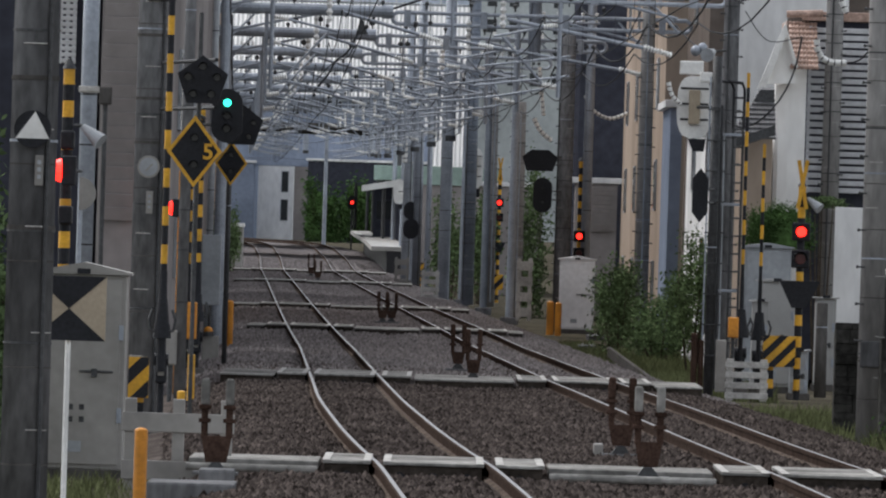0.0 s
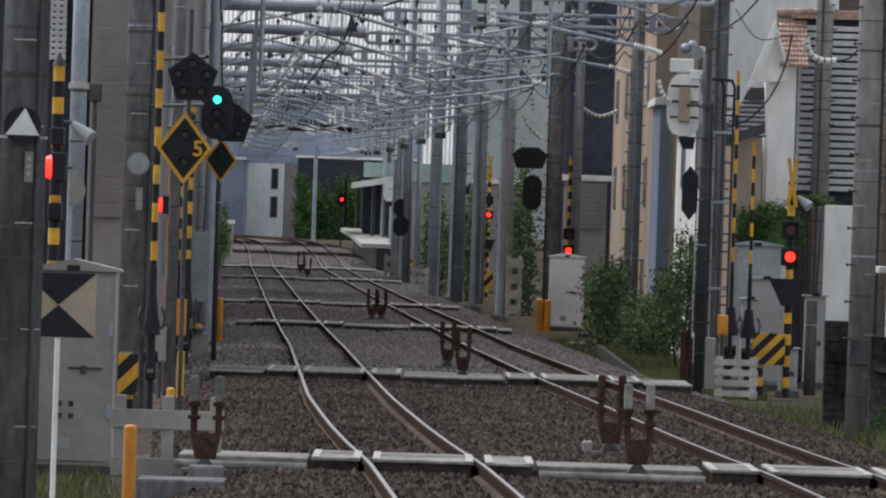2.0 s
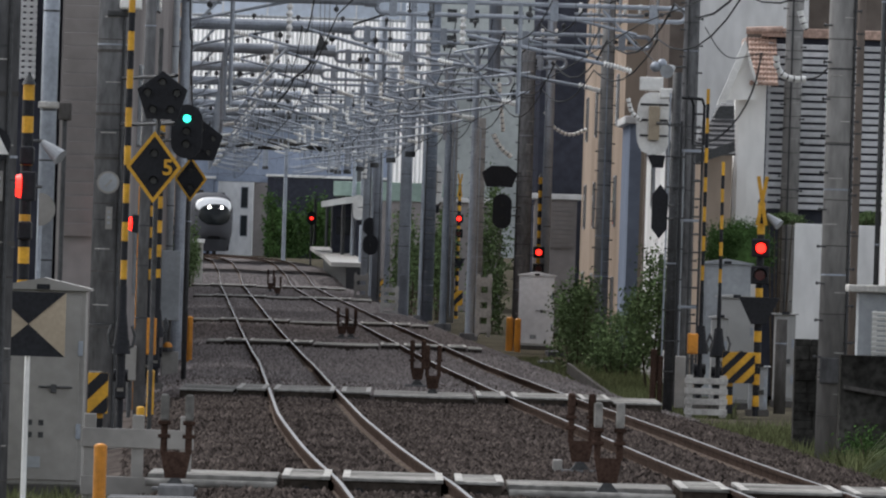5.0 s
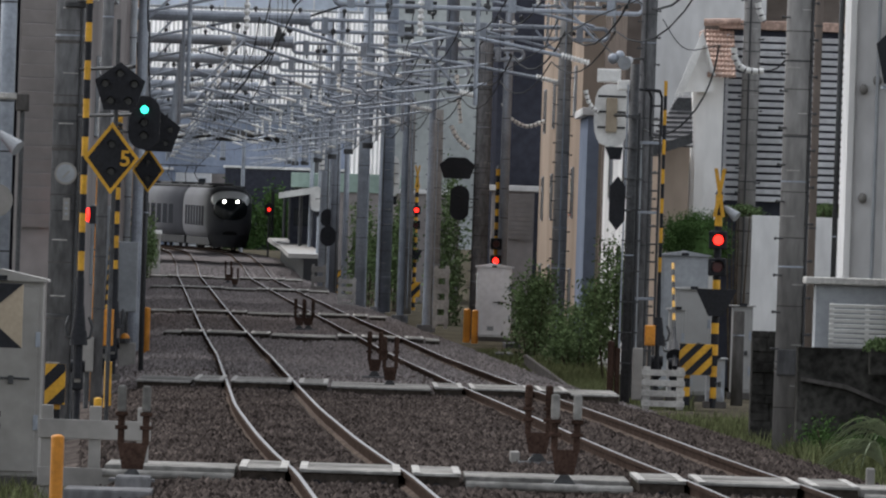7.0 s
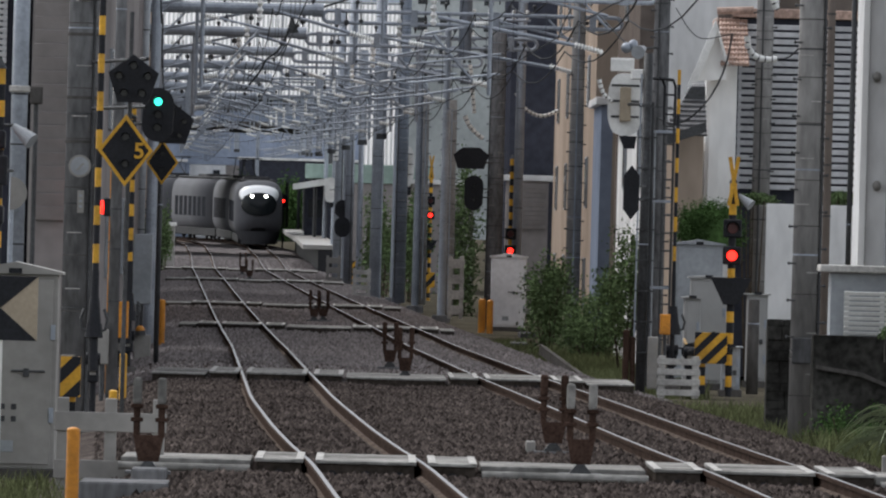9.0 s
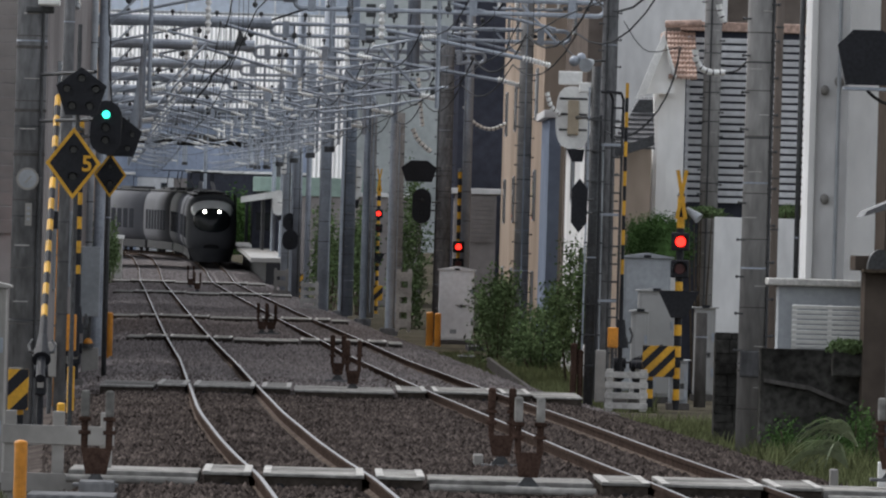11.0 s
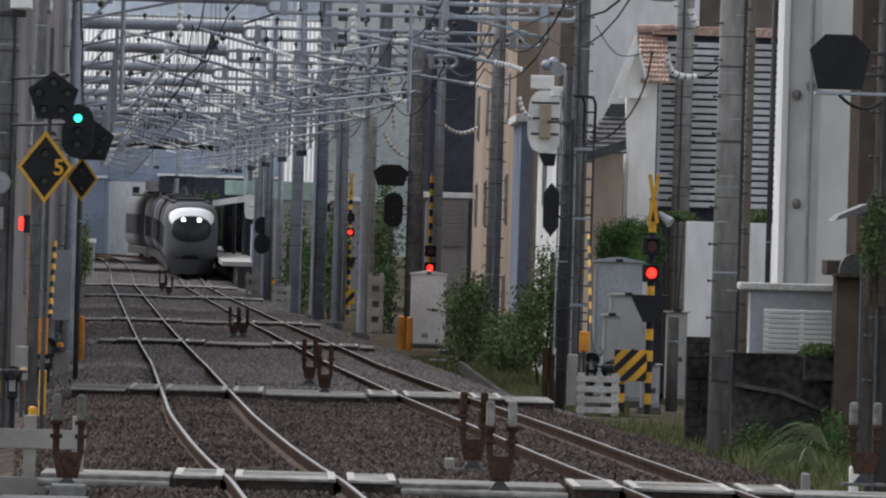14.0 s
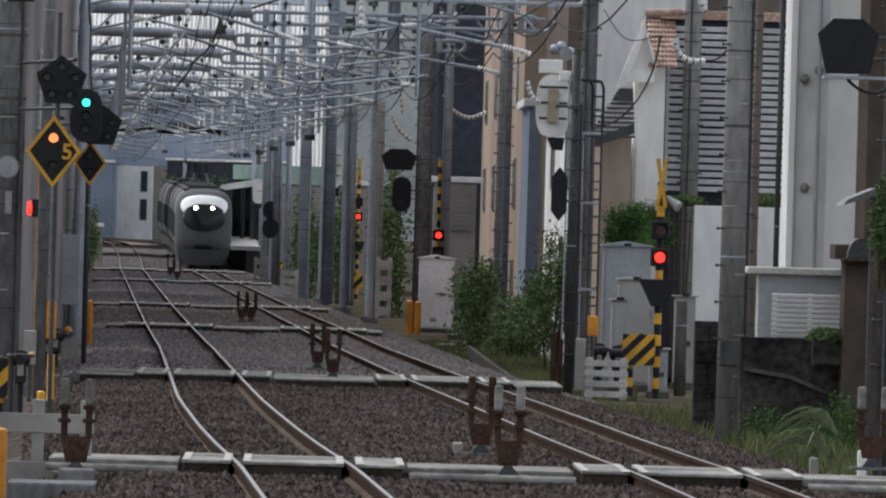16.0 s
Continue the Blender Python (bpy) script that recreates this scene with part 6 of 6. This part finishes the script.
def screen_sheet():
    """White corrugated sheet that lets daylight through, in front of a blue grey block."""
    m = bpy.data.materials.new("translucent_sheet")
    m.use_nodes = True
    nt = m.node_tree
    b = nt.nodes["Principled BSDF"]
    b.inputs["Base Color"].default_value, b.inputs["Roughness"].default_value = (0.74, 0.76, 0.78, 1), 0.8
    through_light = nt.nodes.new("ShaderNodeBsdfTranslucent")
    stain = nt.nodes.new("ShaderNodeTexNoise")
    stain.inputs["Scale"].default_value, stain.inputs["Detail"].default_value = 0.35, 4
    place = nt.nodes.new("ShaderNodeNewGeometry")
    nt.links.new(place.outputs["Position"], stain.inputs["Vector"])
    tone = nt.nodes.new("ShaderNodeMapRange")
    tone.inputs[3].default_value, tone.inputs[4].default_value = 0.72, 0.95
    nt.links.new(stain.outputs[0], tone.inputs[0])
    nt.links.new(tone.outputs[0], through_light.inputs["Color"])
    mix = nt.nodes.new("ShaderNodeMixShader")
    mix.inputs[0].default_value = 0.75
    nt.links.new(b.outputs[0], mix.inputs[1])
    nt.links.new(through_light.outputs[0], mix.inputs[2])
    nt.links.new(mix.outputs[0], nt.nodes["Material Output"].inputs["Surface"])
    s = thing("corrugated_screen", "tall white corrugated translucent screen far behind the station", "screen")
    verts, faces = [], []
    for k in range(137):
        x, y = -32 + 0.26 * k, 1300 + 0.16 * (k % 2)
        verts += [(x, y, 0.2), (x, y, 28.0)]
    for k in range(136):
        faces.append((2 * k, 2 * k + 2, 2 * k + 3, 2 * k + 1))
    me = bpy.data.meshes.new("sheet")
    me.from_pydata(verts, [], faces)
    me.materials.append(m)
    ob = new("sheet", me)
    ob.parent = s
    for k in range(12):
        part("post", add_box(fresh(), -32 + 2.97 * k, -31.86 + 2.97 * k, 1299.6, 1299.9, 0.2, 28.1), GREY_PAINT, s)
    for z in (9, 18.4, 27.7):
        part("rail", add_box(fresh(), -32, 3.5, 1299.4, 1299.59, z, z + 0.25), GREY_PAINT, s)


screen_sheet()
block = building("tower_block", "blue grey glazed block rising behind the white screen", -34, 9, 1345, 1360, 60, PALE_BLUE, base=0)
for k in range(8):
    part("mullion", add_box(fresh(), -33 + 5.3 * k, -32.8 + 5.3 * k, 1344.7, 1344.99, 24, 60), LOUVRE, block)
building("tower_block", "grey distant tower block with rows of windows", 3.7, 22, 1330, 1340, 44, FAR_GREY, windows=[(5.0 + 2.6 * i, 20 + 3.1 * j, 1.1, 1.5) for i in range(6) for j in range(6)], base=0)


# ---- the train ----
HALF_W, MID_Z, HALF_H, NOSE = 1.44, 2.1, 1.92, 1.6


def nose_y(x, z):
    """Depth of the rounded nose behind its tip at (x, z)."""
    q = min(1.0, ((abs(x) / HALF_W) ** 4 + (abs(z - MID_Z) / (HALF_H if z > MID_Z else 1.5)) ** 4) ** (1 / 4))
    return NOSE * (1 - math.sqrt(1 - q * q))


def car(front):
    """One car, nose at y = 0 pointing to -y, rails at z = 0."""
    bm = fresh()
    n = 40
    qs = [0.12, 0.3, 0.5, 0.65, 0.78, 0.88, 0.95, 0.99, 1.0] if front else [1.0]
    rings = []
    for q in qs:
        ringv = []
        for k in range(n):
            a = 2 * math.pi * k / n
            c, d = math.sin(a), math.cos(a)
            g = (abs(c) ** 4 + abs(d) ** 4) ** (-1 / 4) * q
            ringv.append(bm.verts.new((HALF_W * g * c, NOSE * (1 - math.sqrt(1 - q * q)) if front else 0.0, MID_Z + (HALF_H if d > 0 else 1.5) * g * d)))
        rings.append(ringv)
    rings.append([bm.verts.new((v.co.x, 20.0, v.co.z)) for v in rings[-1]])
    for a, b in zip(rings, rings[1:]):
        for j in range(n):
            k = (j + 1) % n
            bm.faces.new((a[j], a[k], b[k], b[j]))
    bm.faces.new(rings[0])
    bm.faces.new(rings[-1][::-1])
    bmesh.ops.recalc_face_normals(bm, faces=bm.faces)
    return bm


def nose_patch(cx, cz, w, h, lift, rings=7, n=36, power=2.4):
    """A patch that lies on the nose, a rounded oval seen from ahead."""
    bm = fresh()
    loops = []
    for r in range(1, rings + 1):
        f = r / rings
        row = []
        for k in range(n):
            a = 2 * math.pi * k / n
            g = (abs(math.sin(a)) ** power + abs(math.cos(a)) ** power) ** (-1 / power) * f
            x, z = cx + w * g * math.sin(a), cz + h * g * math.cos(a)
            row.append(bm.verts.new((x, nose_y(x, z) - lift, z)))
        loops.append(row)
    mid = bm.verts.new((cx, nose_y(cx, cz) - lift, cz))
    for k in range(n):
        bm.faces.new((mid, loops[0][k], loops[0][(k + 1) % n]))
    for a, b in zip(loops, loops[1:]):
        for k in range(n):
            j = (k + 1) % n
            bm.faces.new((a[k], b[k], b[j], a[j]))
    bmesh.ops.recalc_face_normals(bm, faces=bm.faces)
    bmesh.ops.solidify(bm, geom=list(bm.faces), thickness=0.012)
    return bm


def train():
    cars = []
    for i in range(6):
        c = thing("train_car", "silver train car with rounded glossy nose and lit headlights" if i == 0 else "silver train car with wide windows", "train", "cars of the train")
        body = part("body", car(i == 0), TRAIN_SILVER, c)
        for p in body.data.polygons:
            p.use_smooth = True
        part("underframe", add_box(fresh(), -1.2, 1.2, 1.2 if i == 0 else 0.3, 19.7, 0.25, 0.76, 0.05), TRAIN_DARK, c)
        part("gangway", add_box(fresh(), -0.5, 0.5, 20.0, 20.35, 1.0, 3.0, 0.04), TRAIN_DARK, c)
        part("roof_line", add_box(fresh(), -1.05, 1.05, 2.2 if i == 0 else 0.2, 19.8, 3.9, 4.05, 0.05), TRAIN_DARK, c)
        for yb in (4.0, 16.0):
            bg = part("bogie", add_box(fresh(), -1.1, 1.1, yb - 1.4, yb + 1.4, 0.3, 0.7, 0.08), TRAIN_DARK, c)
            for dy in (-1.05, 1.05):
                for sx in (-1, 1):
                    part("wheel", add_rod(fresh(), (sx * 0.5, yb + dy, 0.43), (sx * 0.63, yb + dy, 0.43), 0.43, seg=20), TRAIN_DARK, bg)
        for k in range(7):
            for sx in (-1, 1):
                yw = 3.4 + 2.2 * k
                part("side_window", add_box(fresh(), sx * 1.43 - 0.02, sx * 1.43 + 0.02, yw, yw + 1.6, 1.5, 2.75, 0.02), TRAIN_PANE, c)
        part("roof_unit", add_box(fresh(), -0.8, 0.8, 8, 12, 3.95, 4.2, 0.08), TRAIN_DARK, c)
        if i in (1, 3):
            for yp in (5.0, 15.0):
                pan = part("pantograph", add_box(fresh(), -0.7, 0.7, yp - 0.6, yp + 0.6, 4.06, 4.2, 0.02), TRAIN_DARK, c, "dark raised pantograph")
                for sx in (-1, 1):
                    part("lower_arm", add_rod(fresh(), (sx * 0.45, yp - 0.4, 4.18), (sx * 0.3, yp + 0.7, 4.75), 0.035, seg=6), TRAIN_DARK, pan)
                    part("upper_arm", add_rod(fresh(), (sx * 0.3, yp + 0.7, 4.75), (sx * 0.3, yp - 0.2, 5.25), 0.03, seg=6), TRAIN_DARK, pan)
                part("pan_head", add_box(fresh(), -0.85, 0.85, yp - 0.3, yp - 0.1, 5.23, 5.3, 0.02), TRAIN_DARK, pan)
        if i == 0:
            ws = part("windscreen", nose_patch(0, 2.6, 1.06, 0.69, 0.075, 14), TRAIN_GLASS, c, "dark curved windscreen")
            for p in ws.data.polygons:
                p.use_smooth = True
            # patch added on the plain silver nose, painted bright as a glint
            brow = part("brow_glint_patch", nose_patch(0, 3.17, 1.2, 0.56, 0.02, 14), BROW_GLINT, c, "bright patch above the windscreen with a sky glint in its colour")
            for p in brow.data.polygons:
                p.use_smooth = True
            for sx in (-1, 1):
                part("headlight", add_ball(fresh(), (sx * 0.42, nose_y(0.42, 3.08) - 0.1, 3.08), 0.09, sy=0.6), HEADLIGHT, c, "lit white headlight")
            part("lower_grille", nose_patch(0, 1.05, 0.45, 0.16, 0.014), TRAIN_DARK, c, "dark coupler cover")
            bm = fresh()
            rows = []
            for z, w in ((0.2, 1.05), (0.5, 1.22), (0.98, 1.34)):
                rows.append([bm.verts.new((w * f, 0.12 + 1.3 * abs(f) ** 2.6, z)) for f in np.linspace(-1, 1, 17)])
            for a, b in zip(rows, rows[1:]):
                for k in range(16):
                    bm.faces.new((a[k], a[k + 1], b[k + 1], b[k]))
            bmesh.ops.solidify(bm, geom=list(bm.faces), thickness=0.03)
            part("skirt", bm, TRAIN_SILVER, c, "rounded grey skirt below the nose")
        cars.append(c)
    return cars


CARS = train()


def motions():
    # barrier arms fall away from the camera across the road: degrees from upright
    first = [(0.0, 0), (8.7, 0), (9.6, 22), (10.8, 51), (11.4, 66), (12.0, 82), (12.6, 90), (16.0, 90)]
    entry = [(0.0, 0), (4.4, 0), (6.0, 36), (7.0, 62), (8.5, 80), (9.4, 90), (16.0, 90)]
    leaving = [(0.0, 0), (11.7, 0), (13.0, 36), (14.2, 66), (14.8, 80), (15.5, 89), (16.0, 90)]
    for (c, arm, pz), rows in zip(ARMS, (first, leaving, leaving, entry, entry)):
        walk(arm, [(t, pose(0, -0.18, pz, -a)) for t, a in rows])
    # the glow of each crossing signal hops between its two lenses
    for glow, x, y, high, low, period, start in FLASHERS:
        now = (0.0 - start) % period < period / 2
        rows, was = [(0.0, pose(x, y, high if now else low))], now
        for k in range(1, int(16 * FPS)):
            now = (k / FPS - start) % period < period / 2
            if now != was:
                if k > 1:
                    rows.append(((k - 1) / FPS, pose(x, y, high if was else low)))
                rows.append((k / FPS, pose(x, y, high if now else low)))
                was = now
        rows.append((16.0, rows[-1][1]))
        walk(glow, rows)
    # the amber lamps of the near indicator wake up and alternate
    ax, az, inside, front = -3.117, 3.206, 140.06, 139.965
    walk(amber_glow, [(0.0, pose(ax, inside, az + 0.168)), (14.8, pose(ax, inside, az + 0.168)), (14.85, pose(ax, front, az + 0.168)), (15.2, pose(ax, front, az + 0.168)),
                      (15.25, pose(ax, front, az - 0.168)), (15.8, pose(ax, front, az - 0.168)), (15.85, pose(ax, front, az + 0.168)), (16.0, pose(ax, front, az + 0.168))])
    nose = [(0.0, 826.0), (2.0, 792.0), (4.0, 757.0), (6.0, 721.0), (7.0, 706.0), (8.5, 683.5), (10.0, 660.5), (11.0, 645.5), (12.5, 622.5), (14.0, 600.0), (16.0, 570.0)]
    for i, c in enumerate(CARS):
        rows = []
        for t, y in nose:
            ya = y + 20.4 * i
            yb = ya + 20.0
            xa, xb = right_x(ya), right_x(yb)
            za, zb = level(ya), level(yb)
            rows.append((t, pose(xa, ya, za, math.degrees(math.atan2(zb - za, 20)), 0, math.degrees(math.atan2(-(xb - xa), 20)))))
        walk(c, rows)


motions()
